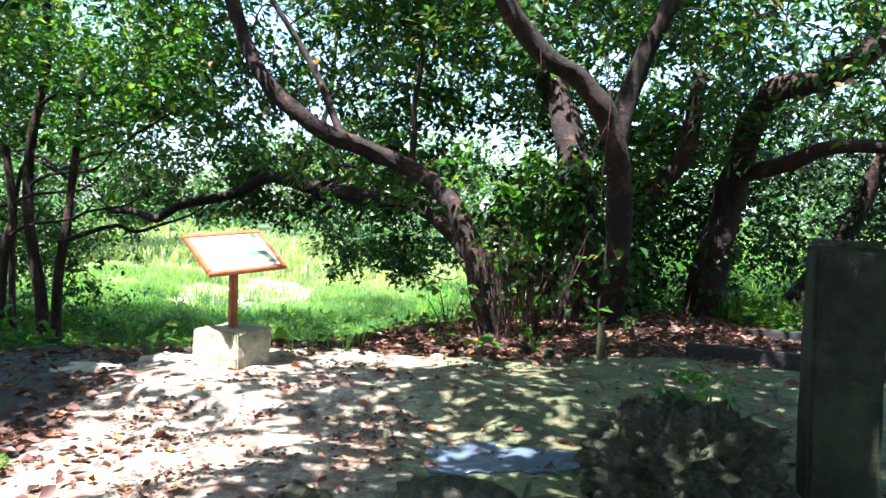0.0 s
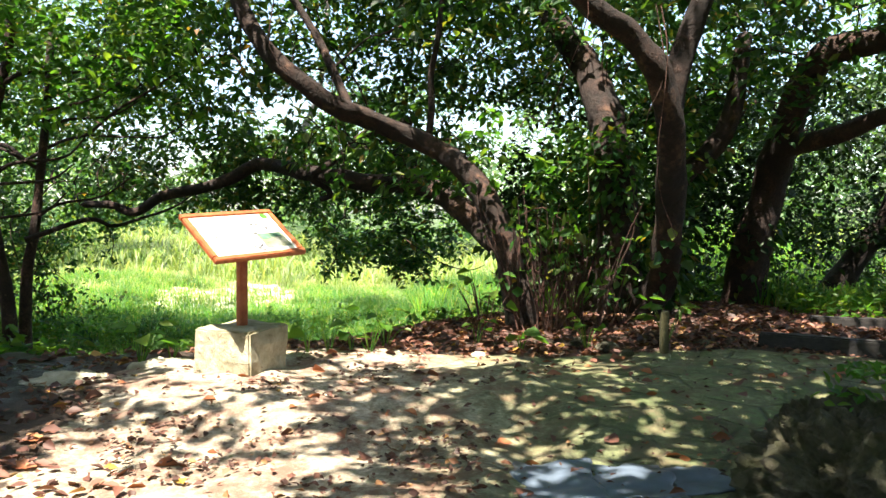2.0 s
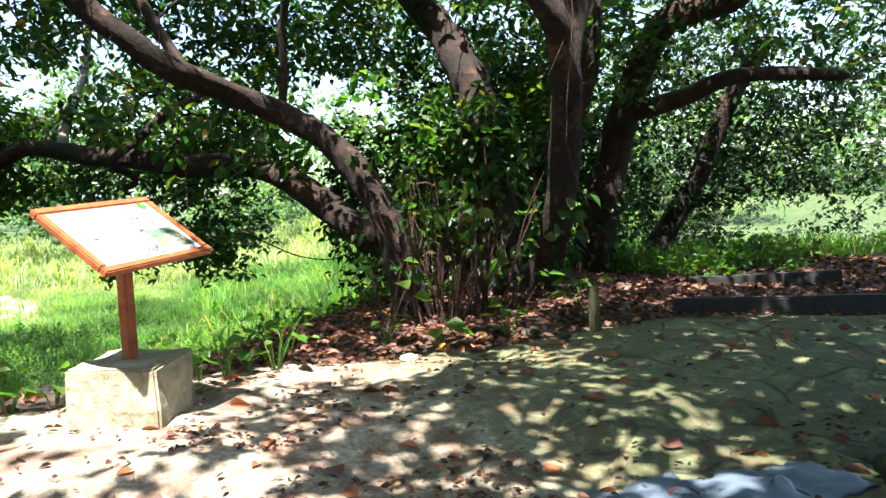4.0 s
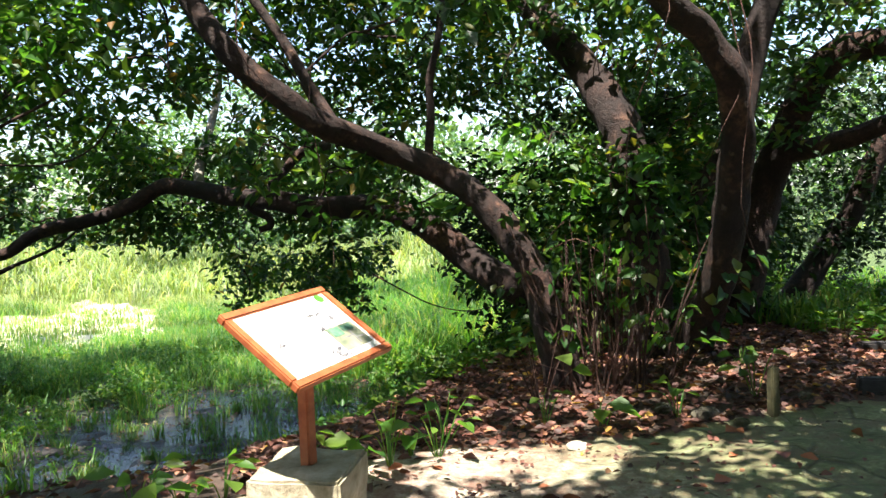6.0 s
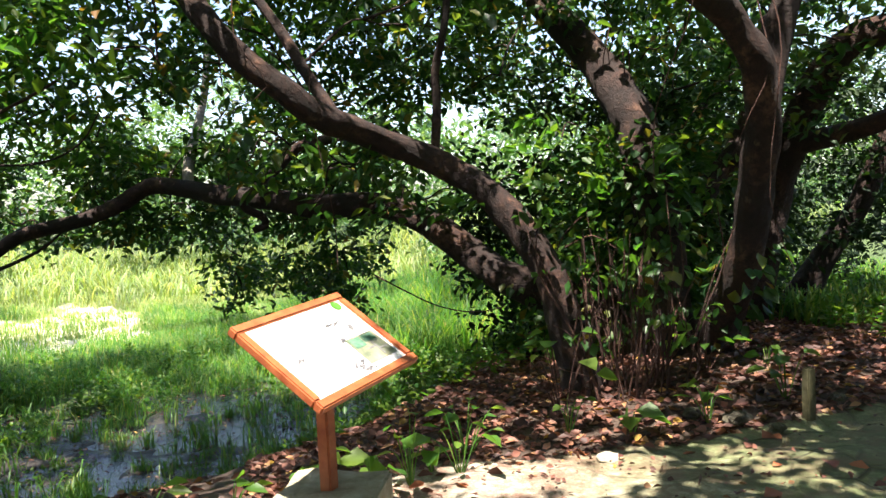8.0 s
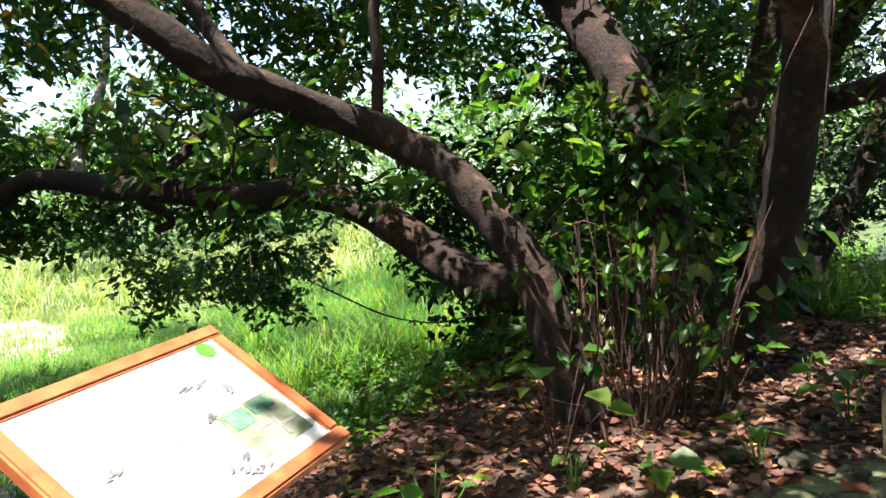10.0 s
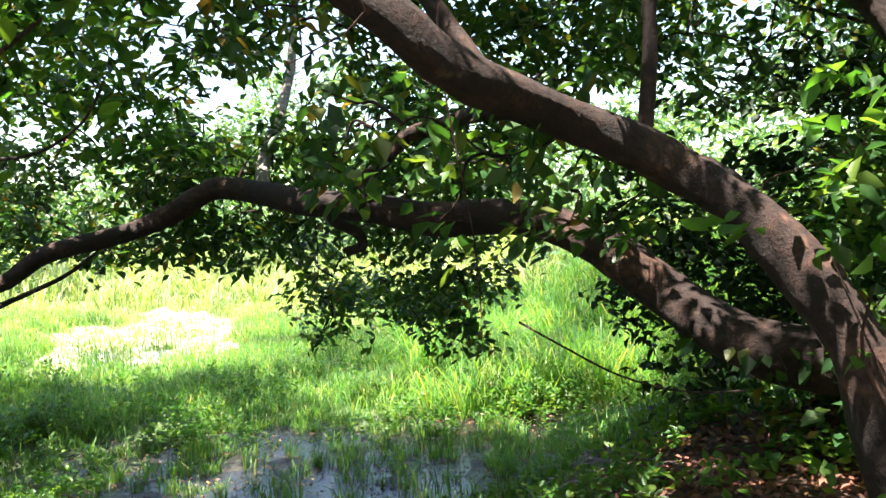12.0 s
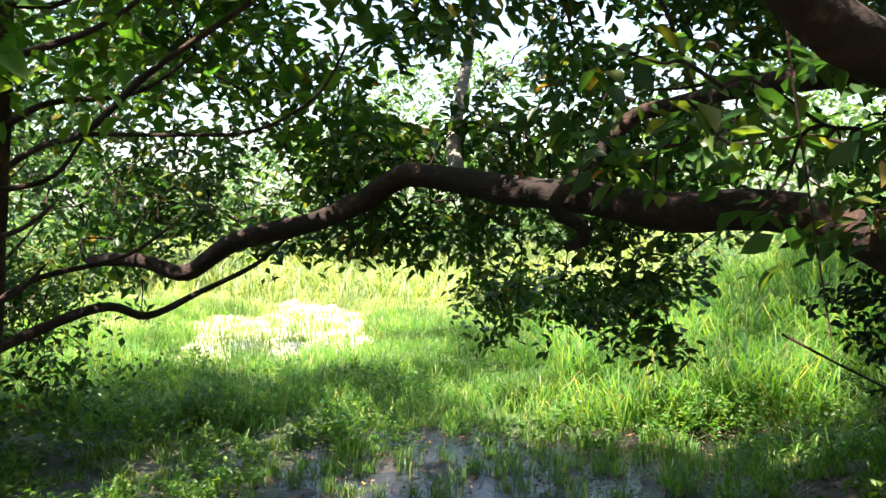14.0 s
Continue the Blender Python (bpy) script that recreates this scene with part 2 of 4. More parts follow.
def tube_data(pts, r0, r1, sides=14, rough=0.10, flare=0.0, seed=0, steps=6, power=1.0):
    """Vertices and faces of a tapered, knobbly limb along a smooth line."""
    c = catmull(pts, steps)
    n = len(c)
    d = np.gradient(c, axis=0)
    d /= np.linalg.norm(d, axis=1)[:, None] + 1e-9
    ref = np.array((0.31, 0.87, 0.38))
    u = np.cross(d, ref)
    u /= np.linalg.norm(u, axis=1)[:, None] + 1e-9
    w = np.cross(d, u)
    t = np.linspace(0, 1, n)
    r = r0 + (r1 - r0) * t ** power + flare * r0 * np.exp(-t * n / 3.0)
    r[-1] *= 0.05
    a = np.linspace(0, 2 * np.pi, sides, endpoint=False)
    rr = np.repeat(r[:, None], sides, 1)
    for i in range(n if rough else 0):
        for j in range(sides):
            q = Vector((*(c[i] * 2.6 + 1.3 * (np.cos(a[j]) * u[i] + np.sin(a[j]) * w[i])),)) + Vector((seed * 7.1, 0, 0))
            rr[i, j] = r[i] * (1 + rough * (noise.noise(q) * 1.6 + 0.6 * noise.noise(q * 3.1)))
    v = c[:, None, :] + rr[..., None] * (np.cos(a)[None, :, None] * u[:, None, :] + np.sin(a)[None, :, None] * w[:, None, :])
    v = v.reshape(-1, 3)
    i, j = np.meshgrid(np.arange(n - 1), np.arange(sides), indexing="ij")
    k = (j + 1) % sides
    f = np.stack([i * sides + j, i * sides + k, (i + 1) * sides + k, (i + 1) * sides + j], -1).reshape(-1, 4)
    return v, f, c


def tube(name, pts, r0, r1, material, parent=None, **kw):
    v, f, c = tube_data(pts, r0, r1, **kw)
    return mesh_object(name, v, f.ravel(), np.full(len(f), 4), material, parent, True), c


def many_tubes(name, lines, material, parent=None, sides=5):
    vs, fs, n = [], [], 0
    for pts, r0, r1 in lines:
        v, f, _ = tube_data(pts, r0, r1, sides=sides, rough=0, steps=3)
        vs.append(v)
        fs.append(f + n)
        n += len(v)
    f = np.vstack(fs)
    return mesh_object(name, np.vstack(vs), f.ravel(), np.full(len(f), 4), material, parent, True)


def leaf_cloud(name, pos, out, length, material, parent=None, width=0.55, seed=1, droop=0.35):
    """Many folded leaves: base points, directions and lengths."""
    rng = np.random.default_rng(seed)
    n = len(pos)
    d = out / (np.linalg.norm(out, axis=1)[:, None] + 1e-9)
    d = d + np.array((0, 0, -droop))
    d /= np.linalg.norm(d, axis=1)[:, None] + 1e-9
    up = rng.normal(0, 0.45, (n, 3)) + np.array((0, 0, 1.0))
    s = np.cross(d, up)
    s /= np.linalg.norm(s, axis=1)[:, None] + 1e-9
    nn = np.cross(s, d)
    L = np.asarray(length)[:, None]
    W = L * width * rng.uniform(0.75, 1.2, (n, 1)) * 0.5
    b = pos
    mid = pos + d * L * 0.42
    lft = mid + s * W + nn * W * 0.35
    rgt = mid - s * W + nn * W * 0.35
    lf2 = pos + d * L * 0.72 + s * W * 0.68 + nn * (W * 0.2 - L * 0.03)
    rg2 = pos + d * L * 0.72 - s * W * 0.68 + nn * (W * 0.2 - L * 0.03)
    tip = pos + d * L - nn * L * rng.uniform(0.0, 0.25, (n, 1))
    v = np.stack([b, lft, lf2, tip, rg2, rgt], 1).reshape(-1, 3)
    i = np.arange(n)[:, None] * 6
    f = np.concatenate([i + np.array([[0, 1, 2, 3]]), i + np.array([[0, 3, 4, 5]])], 1).reshape(-1)
    return mesh_object(name, v, f, np.full(2 * n, 4), material, parent)


def sprays(centres, per, spread, size, seed):
    """Twig-like clusters of leaves round the centres: base points, directions, lengths."""
    rng = np.random.default_rng(seed)
    n = len(centres)
    ax = rng.normal(0, 1, (n, 3)) * np.array((1, 1, 0.45))
    ax /= np.linalg.norm(ax, axis=1)[:, None]
    along = rng.uniform(-1, 1, (n, per, 1))
    pos = centres[:, None, :] + ax[:, None, :] * along * spread + rng.normal(0, spread * 0.22, (n, per, 3))
    d = rng.normal(0, 1, (n, per, 3)) * np.array((1, 1, 0.5)) + ax[:, None, :] * 0.8
    ln = size * rng.uniform(0.6, 1.25, (n, per))
    return pos.reshape(-1, 3), d.reshape(-1, 3), ln.reshape(-1)


def near_walk(p, radius):
    """True where a point comes too near to the walked line."""
    bad = np.zeros(len(p), bool)
    for _, e, *_ in PATH:
        bad |= np.linalg.norm(p - np.array(e), axis=1) < radius
    return bad


def blob_points(n, boxes, seed, scale=0.55, cut=0.0, clear=0.9):
    """Points in a set of boxes (x0, x1, y0, y1, z0, z1, weight), thinned by noise into masses with gaps."""
    rng = np.random.default_rng(seed)
    w = np.array([b[6] for b in boxes], float)
    pick = rng.choice(len(boxes), int(n * 2.6), p=w / w.sum())
    lo = np.array([[b[0], b[2], b[4]] for b in boxes])[pick]
    hi = np.array([[b[1], b[3], b[5]] for b in boxes])[pick]
    p = lo + (hi - lo) * rng.uniform(0, 1, (len(pick), 3))
    q = p * scale
    keep = np.array([noise.noise(Vector((a[0], a[1], a[2] * 1.4 + seed))) > cut for a in q])
    p = p[keep]
    p = p[~near_walk(p, clear)]
    return p[:n]


# ---- the ground ----
EDGE_X = [-40, -8, -4, -3, -2.2, -1, 0, 1, 3, 6, 12, 40]
EDGE_Y = [5.0, 6.0, 6.4, 6.7, 6.9, 7.6, 8.9, 10.0, 10.4, 10.0, 9.5, 9.0]
DEEP_X = [-14, -6, -3.5, 3, 6, 14]
DEEP_Y = [1.2, 1.84, 1.9, 1.9, 1.1, 0.9]
WATER_Z = -1.865


def ground_z(x, y, rough=True):
    x, y = np.asarray(x, float), np.asarray(y, float)
    s = y - np.interp(x, EDGE_X, EDGE_Y)
    z = -np.interp(x, DEEP_X, DEEP_Y) * smooth(-0.3, 6.8, s)
    z = z - 0.35 * smooth(-2.7, -5.5, x) * smooth(9, 4, y)
    z = z - 0.11 * smooth(6.0, 4.6, y) * smooth(-1, 0, y)
    z = z + 0.12 * np.exp(-((x - 2.2) ** 2 + (y - 8.6) ** 2) / 2.0) + 0.05 * np.exp(-((x + 1.6) ** 2 + (y - 6.1) ** 2) / 1.0)
    z = z + 0.8 * np.exp(-((x - 6.5) ** 2 / 18 + (y - 22.5) ** 2 / 14))
    z = z + 1.6 * smooth(30, 75, y) + 1.0 * smooth(14, 40, np.abs(x))
    return z


def relief(x, y, z):
    return np.array([0.15 * float(smooth(11.5, 13, b)) * noise.noise(Vector((a * 1.9, b * 1.9, 2))) + 0.05 * noise.noise(Vector((a * 0.9, b * 0.9, 0))) + 0.035 * noise.noise(Vector((a * 2.7, b * 2.7, 5))) + 0.015 * noise.noise(Vector((a * 8, b * 8, 9)))
                     for a, b in zip(x, y)])


def ground_at(x, y):
    z = ground_z(x, y)
    return z + relief(np.atleast_1d(x), np.atleast_1d(y), z) if np.ndim(x) else float(z + relief([x], [y], z)[0])


def path_mask(x, y):
    back = np.interp(x, [-3, -2, -1, 0.2, 2.2, 3.2, 5, 9], [6.4, 6.7, 7.2, 7.15, 7.15, 6.85, 5.6, 3.0])
    left = np.interp(y, [-2, 0, 2, 3.5, 5, 6.2], [-5, -3.4, -2.6, -2.3, -2.25, -2.5])
    return smooth(-0.25, 0.25, back - y) * smooth(-0.3, 0.3, x - left)


# Wavy-edged patch of far meadow whose sun glare is painted in.
def sun_glare_patch(x, y):
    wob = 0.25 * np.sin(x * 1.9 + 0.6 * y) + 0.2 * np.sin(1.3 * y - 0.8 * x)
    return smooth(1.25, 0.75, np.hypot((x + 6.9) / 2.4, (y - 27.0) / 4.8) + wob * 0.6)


def build_ground():
    n = 380
    u = np.linspace(-1, 1, n)
    gx = -0.5 + 3.0 * np.sinh(5.6 * u)
    gy = 7.0 + 3.4 * np.sinh(5.6 * u)
    X, Y = np.meshgrid(gx, gy)
    x, y = X.ravel(), Y.ravel()
    z = ground_z(x, y)
    z = z + relief(x, y, z) * np.where(np.hypot(x, y) < 60, 1, 0)
    i, j = np.meshgrid(np.arange(n - 1), np.arange(n - 1), indexing="ij")
    f = np.stack([i * n + j, i * n + j + 1, (i + 1) * n + j + 1, (i + 1) * n + j], -1).reshape(-1, 4)
    ob = mesh_object("ground", np.stack([x, y, z], 1), f.ravel(), np.full(len(f), 4), M_GROUND, None, True)
    s = y - np.interp(x, EDGE_X, EDGE_Y)
    masks = {"path": path_mask(x, y), "moss": 0.08 + 0.92 * smooth(-0.9, 0.9, x),
             "mud": np.maximum(smooth(2.6, 4.4, s) * smooth(11.5, 9.0, s), smooth(-2.4, -3.2, x) * smooth(9, 7, y)),
             "turf": smooth(4.0, 7.0, s), "dry": sun_glare_patch(x, y)}
    for k, v in masks.items():
        at = ob.data.attributes.new(k, "FLOAT", "POINT")
        at.data.foreach_set("value", v.astype(np.float32))
    return tagged(ob, "pale trodden limestone earth falling to a muddy meadow", "ground", kind="structure")


ground = build_ground()

# shallow pools at the foot of the bank
bm = bmesh.new()
for k in range(48):
    a = 2 * math.pi * k / 48
    r = 1 + 0.16 * noise.noise(Vector((math.cos(a) * 2, math.sin(a) * 2, 3)))
    bm.verts.new((-3.0 + 7.5 * r * math.cos(a), 14.8 + 3.1 * r * math.sin(a), WATER_Z))
bm.faces.new(bm.verts)
pool = tagged(part("water", bm, M_WATER), "shallow dark puddles in the wet meadow edge", "water", kind="structure")

# ---- the sign ----


def box(bm, lo, hi, bevel=0.0, m=None):
    r = bmesh.ops.create_cube(bm, size=1)
    vs = r["verts"]
    for v in vs:
        v.co = Vector([lo[i] + (hi[i] - lo[i]) * (v.co[i] + 0.5) for i in range(3)])
    if bevel:
        es = list({e for v in vs for e in v.link_edges})
        vs = list({v for f in bmesh.ops.bevel(bm, geom=es, offset=bevel, segments=2, affect="EDGES")["faces"] for v in f.verts} | {v for v in vs if v.is_valid})
    if m is not None:
        bmesh.ops.transform(bm, matrix=m, verts=vs)
    return vs


def rough_up(bm, amount, scale, seed=0.0):
    bm.normal_update()
    for v in bm.verts:
        v.co += v.normal * amount * noise.noise(v.co * scale + Vector((seed, 0, 0)))


def build_sign():
    base = thing("sign_plinth", (-1.63, 6.18, 0.0), "weathered pale concrete block at the bank edge", "plinth")
    turn = Matrix.Translation((-1.63, 6.18, 0)) @ Matrix.Rotation(radians(68), 4, "Z")
    bm = bmesh.new()
    box(bm, (-0.215, -0.215, -0.25), (0.215, 0.215, 0.34), 0.012)
    bmesh.ops.subdivide_edges(bm, edges=[e for e in bm.edges if e.calc_length() > 0.1], cuts=5, use_grid_fill=True)
    rough_up(bm, 0.022, 5)
    rough_up(bm, 0.012, 17, 4)
    bmesh.ops.transform(bm, matrix=turn, verts=bm.verts)
    part("block", bm, M_CONCRETE, base)
    turn = Matrix.Translation((-1.63, 6.18, 0)) @ Matrix.Rotation(radians(47), 4, "Z")
    sign = thing("information_sign", (-1.63, 6.18, 0.325), "information board in a red-brown wooden frame on one post", "sign")
    bm = bmesh.new()
    box(bm, (-0.029, -0.029, 0.31), (0.029, 0.029, 0.93), 0.006)
    bmesh.ops.transform(bm, matrix=turn, verts=bm.verts)
    part("post", bm, M_FRAME, sign)
    # board: x along the low edge, y up the slope
    W, H = 0.69, 0.49
    board = Matrix.Translation((-1.60, 6.12, 0.95)) @ Matrix.Rotation(radians(48), 4, "Z") @ Matrix.Rotation(radians(-3.5), 4, "Y") @ Matrix.Rotation(radians(35), 4, "X")
    bm = bmesh.new()
    box(bm, (-W / 2 + 0.01, -H / 2 + 0.01, -0.016), (W / 2 - 0.01, H / 2 - 0.01, 0.004), 0.002, board)
    panel = part("panel", bm, M_PANEL, sign, "white printed panel, faded")
    for lo, hi in (((-W / 2, -H / 2, -0.024), (W / 2, -H / 2 + 0.042, 0.014)), ((-W / 2, H / 2 - 0.042, -0.024), (W / 2, H / 2, 0.014)),
                   ((-W / 2, -H / 2 + 0.042, -0.024), (-W / 2 + 0.042, H / 2 - 0.042, 0.012)), ((W / 2 - 0.042, -H / 2 + 0.042, -0.024), (W / 2, H / 2 - 0.042, 0.012))):
        bm = bmesh.new()
        box(bm, lo, hi, 0.006, board)
        part("frame_rail", bm, M_FRAME, sign)
    bm = bmesh.new()
    box(bm, (0.085, -0.165, 0.0045), (0.282, -0.012, 0.0065), 0, board)
    photo = part("photo", bm, M_PHOTO, panel, "faded photograph of a tree")
    for x0, y0, x1, y1, m, nm in ((0.10, -0.075, 0.17, -0.02, M_TEAL, "photo_foliage"), (0.18, -0.06, 0.26, -0.022, M_TEAL, "photo_foliage"), (0.205, -0.15, 0.217, -0.06, M_INK, "photo_trunk"),
                                  (0.15, -0.10, 0.205, -0.09, M_INK, "photo_trunk"), (0.217, -0.12, 0.27, -0.11, M_INK, "photo_trunk")):
        bm = bmesh.new()
        box(bm, (x0, y0, 0.0068), (x1, y1, 0.0078), 0, board)
        part(nm, bm, m, panel)
    # Flat green disc near the panel's upper right corner.
    bm = bmesh.new()
    bmesh.ops.create_circle(bm, cap_ends=True, radius=0.028, segments=20, matrix=board @ Matrix.Translation((0.255, 0.175, 0.0062)))
    part("green_mark", bm, M_GREEN, panel, "round green mark on the panel")
    # Grey leaf-like strokes painted on the panel in place of leaf shadows.
    for k, (x, y, w, h, turn) in enumerate(((0.12, 0.09, 0.055, 0.012, -12), (0.19, 0.045, 0.028, 0.020, 20), (-0.215, -0.016, 0.032, 0.014, 15), (0.075, -0.01, 0.020, 0.018, 0), (-0.04, -0.02, 0.02, 0.008, -10), (0.03, -0.145, 0.04, 0.024, 25), (0.06, -0.178, 0.04, 0.012, -8))):
        bm = bmesh.new()
        pick = random.Random(400 + k)
        for q in range(7):
            ox, oy, lean, size = pick.uniform(-0.7, 0.7) * w, pick.uniform(-0.7, 0.7) * h, pick.uniform(-0.6, 0.6), pick.uniform(0.25, 0.55)
            stroke = [(math.cos(a) * w * size, math.sin(a) * h * size * 0.55) for a in (0.0, 0.8, 1.6, 2.4, 3.1, 4.0, 4.7, 5.5)]
            bm.faces.new([bm.verts.new((ox + sx * math.cos(lean) - sy * math.sin(lean), oy + sx * math.sin(lean) + sy * math.cos(lean), 0.00008 * q)) for sx, sy in stroke])
        bmesh.ops.transform(bm, matrix=board @ Matrix.Translation((x, y, 0.0070 + 0.0003 * k)) @ Matrix.Rotation(radians(turn), 4, "Z"), verts=bm.verts)
        part("leaf_shadow_mark", bm, M_LEAF_SHADOW, panel, "grey leaf shadow painted on the panel")
    for x, y, w in ((-0.20, 0.14, 0.22), (-0.22, 0.10, 0.16)):
        bm = bmesh.new()
        box(bm, (x - w / 2, y - 0.006, 0.0045), (x + w / 2, y + 0.006, 0.006), 0, board)
        part("faded_line", bm, M_FADED, panel)
    return sign


build_sign()

# ---- the great tree ----
# lines of the wood: trunks and limbs from the ground up
STEM = [(0.52, 8.30, -0.22), (0.43, 8.35, 0.30), (0.36, 8.45, 0.65), (0.30, 8.50, 0.90), (0.20, 8.55, 1.10), (0.12, 8.65, 1.27), (0.00, 8.75, 1.46), (-0.14, 8.85, 1.60), (-0.31, 8.95, 1.73), (-0.68, 8.90, 1.90),
        (-1.03, 8.85, 2.05), (-1.36, 8.65, 2.15), (-1.54, 8.52, 2.26), (-1.80, 8.50, 2.48), (-2.00, 8.52, 2.68), (-2.22, 8.62, 3.01), (-2.39, 8.60, 3.50), (-2.52, 8.50, 4.08)]
NEAR = [(1.68, 8.95, -0.20), (1.78, 8.80, 0.18), (1.86, 8.52, 0.52), (1.82, 8.25, 0.90), (1.78, 8.10, 1.22), (1.75, 7.95, 1.60), (1.68, 7.80, 1.90), (1.60, 7.70, 2.15), (1.48, 7.62, 2.38), (1.25, 7.56, 2.62), (0.92, 7.42, 2.80), (0.60, 7.30, 3.12), (0.35, 7.20, 3.60)]
NEAR_FORK = [(1.66, 7.78, 1.98), (1.74, 7.78, 2.40), (1.90, 7.75, 2.88), (2.13, 7.65, 3.40), (2.28, 7.60, 3.82)]
STEM_FORK = [(-1.20, 8.74, 2.10), (-1.38, 8.98, 2.48), (-1.60, 9.15, 2.92), (-1.89, 9.30, 3.37), (-2.26, 9.40, 3.92)]
STEM_SHOOT = [(-0.44, 8.95, 1.78), (-0.40, 8.95, 2.20), (-0.41, 8.90, 2.49), (-0.35, 8.80, 2.82), (-0.30, 8.75, 3.30)]
RIGHT_FORK = [(1.97, 9.20, 1.03), (2.25, 9.40, 1.45), (2.63, 9.50, 1.80), (2.86, 9.50, 2.21), (2.90, 9.40, 2.68), (2.95, 9.40, 3.09)]
LOW_LIMB = [(1.43, 9.20, -0.15), (1.16, 9.40, 0.47), (0.46, 9.72, 0.71), (0.17, 10.16, 0.97), (-0.23, 10.41, 1.30), (-0.59, 10.70, 1.46), (-1.24, 11.00, 1.49), (-1.68, 11.19, 1.58), (-2.22, 11.65, 1.66), (-2.86, 12.12, 1.79), (-3.24, 12.10, 1.59), (-3.59, 12.05, 1.46), (-4.21, 12.00, 1.32), (-4.61, 12.05, 1.09), (-4.98, 12.10, 1.19), (-5.47, 12.20, 1.19)]
BACK = [(1.55, 9.00, -0.16), (1.53, 9.00, 0.80), (1.52, 9.05, 1.40), (1.46, 9.12, 1.80), (1.42, 9.32, 2.22), (1.35, 9.65, 2.63), (1.18, 9.95, 3.02), (0.98, 10.30, 3.50), (0.72, 10.50, 4.05)]
HOOK = [(-1.84, 11.00, 1.27), (-1.72, 11.00, 1.32), (-1.75, 11.00, 1.41), (-1.90, 10.90, 1.50), (-1.88, 10.90, 1.60), (-1.58, 11.20, 1.87), (-1.34, 11.20, 2.10), (-1.15, 10.90, 2.13), (-1.02, 10.40, 2.14), (-0.85, 9.90, 2.12), (-0.62, 9.60, 2.11)]
LEAN = [(4.90, 11.80, -0.47), (5.24, 11.60, 0.32), (5.54, 11.40, 0.86), (5.75, 11.20, 1.45), (5.98, 11.00, 2.18), (6.47, 10.80, 3.03)]
RIGHT = [(3.41, 10.60, -0.27), (3.43, 10.30, 0.64), (3.58, 10.20, 1.38), (3.60, 9.90, 1.95), (3.63, 9.50, 2.54), (3.77, 9.20, 2.83), (4.17, 8.90, 2.91), (4.66, 8.60, 3.28), (5.19, 8.40, 3.55)]
RIGHT_LIMB = [(3.60, 9.90, 1.87), (3.99, 9.40, 1.99), (4.29, 9.00, 2.15), (4.78, 8.70, 2.16), (5.46, 8.50, 2.10)]
SHADED = [(-6.32, 7.60, -0.26), (-6.51, 7.60, 0.74), (-6.78, 7.60, 1.67), (-6.57, 7.50, 2.47), (-6.30, 7.40, 3.52)]
OVER = [(-5.91, 11.60, 1.78), (-5.06, 10.80, 1.96), (-4.45, 10.20, 2.00), (-3.95, 9.80, 2.22), (-3.43, 9.50, 2.42), (-3.14, 9.30, 2.54)]
PALE_LIMB = [(-2.50, 11.92, 1.72), (-2.52, 12.70, 2.10), (-2.45, 13.60, 2.55), (-2.35, 14.15, 3.10), (-2.28, 14.30, 3.80), (-2.20, 14.30, 4.90)]
LEFT_TWIG = [(-5.36, 10.50, 0.74), (-4.73, 10.80, 0.99), (-4.50, 11.00, 0.91), (-4.31, 11.40, 1.00), (-4.02, 11.80, 1.15), (-3.82, 12.10, 1.34)]
CANE = [(-0.74, 10.40, 0.80), (-0.49, 10.20, 0.65), (-0.24, 9.90, 0.52), (0.02, 9.60, 0.48), (0.19, 9.20, 0.57)]
SAPLINGS = [([(-5.57, 10.67, -0.68), (-5.69, 10.67, 0.02), (-5.84, 10.67, 0.96), (-5.86, 10.67, 1.74), (-5.72, 10.58, 2.35), (-5.5, 10.5, 3.26), (-5.49, 10.41, 4.29)], 0.085),
            ([(-5.62, 10.92, -0.69), (-5.57, 10.92, 0.16), (-5.45, 10.92, 0.89), (-5.37, 10.92, 1.61), (-5.28, 10.92, 2.4), (-5.21, 10.92, 3.43)], 0.072),
            ([(-8.25, 13.00, -0.76), (-8.27, 13.00, 0.52), (-8.28, 13.00, 1.74), (-8.43, 13.00, 3.35)], 0.12),
            ([(-6.08, 10.24, -0.45), (-5.95, 10.24, 0.55), (-5.82, 10.24, 1.11), (-5.96, 10.24, 2.28)], 0.075),
            ([(-9.84, 14.00, -0.48), (-9.94, 14.00, 1.19), (-9.95, 14.00, 3.08)], 0.11)]
BASE = (1.6, 8.7, 0.0)
tree = thing("tree", BASE, "old many-stemmed tree with leaning mossy trunks", "tree")
tube("trunk", NEAR, 0.155, 0.085, M_BARK, tree, rough=0.16, flare=1.0, seed=1)
tube("limb", NEAR_FORK, 0.12, 0.07, M_BARK, tree, seed=2)
tube("trunk", STEM, 0.135, 0.075, M_BARK, tree, rough=0.2, flare=0.7, seed=3)
tube("limb", STEM_FORK, 0.050, 0.032, M_BARK, tree, seed=9)
tube("limb", STEM_SHOOT, 0.04, 0.025, M_BARK, tree, seed=10)
tube("trunk", RIGHT_FORK, 0.13, 0.08, M_BARK, tree, rough=0.14, seed=12)
tube("trunk", LOW_LIMB, 0.21, 0.05, M_BARK, tree, rough=0.12, flare=0.5, seed=4, power=0.62)
tube("trunk", BACK, 0.21, 0.15, M_BARK, tree, rough=0.16, flare=0.7, seed=5)
tube("limb", HOOK, 0.035, 0.06, M_BARK, tree, seed=6)
tree_lean = thing("tree", LEAN[0], "dark leaning trunk beyond the leaf mound", "tree")
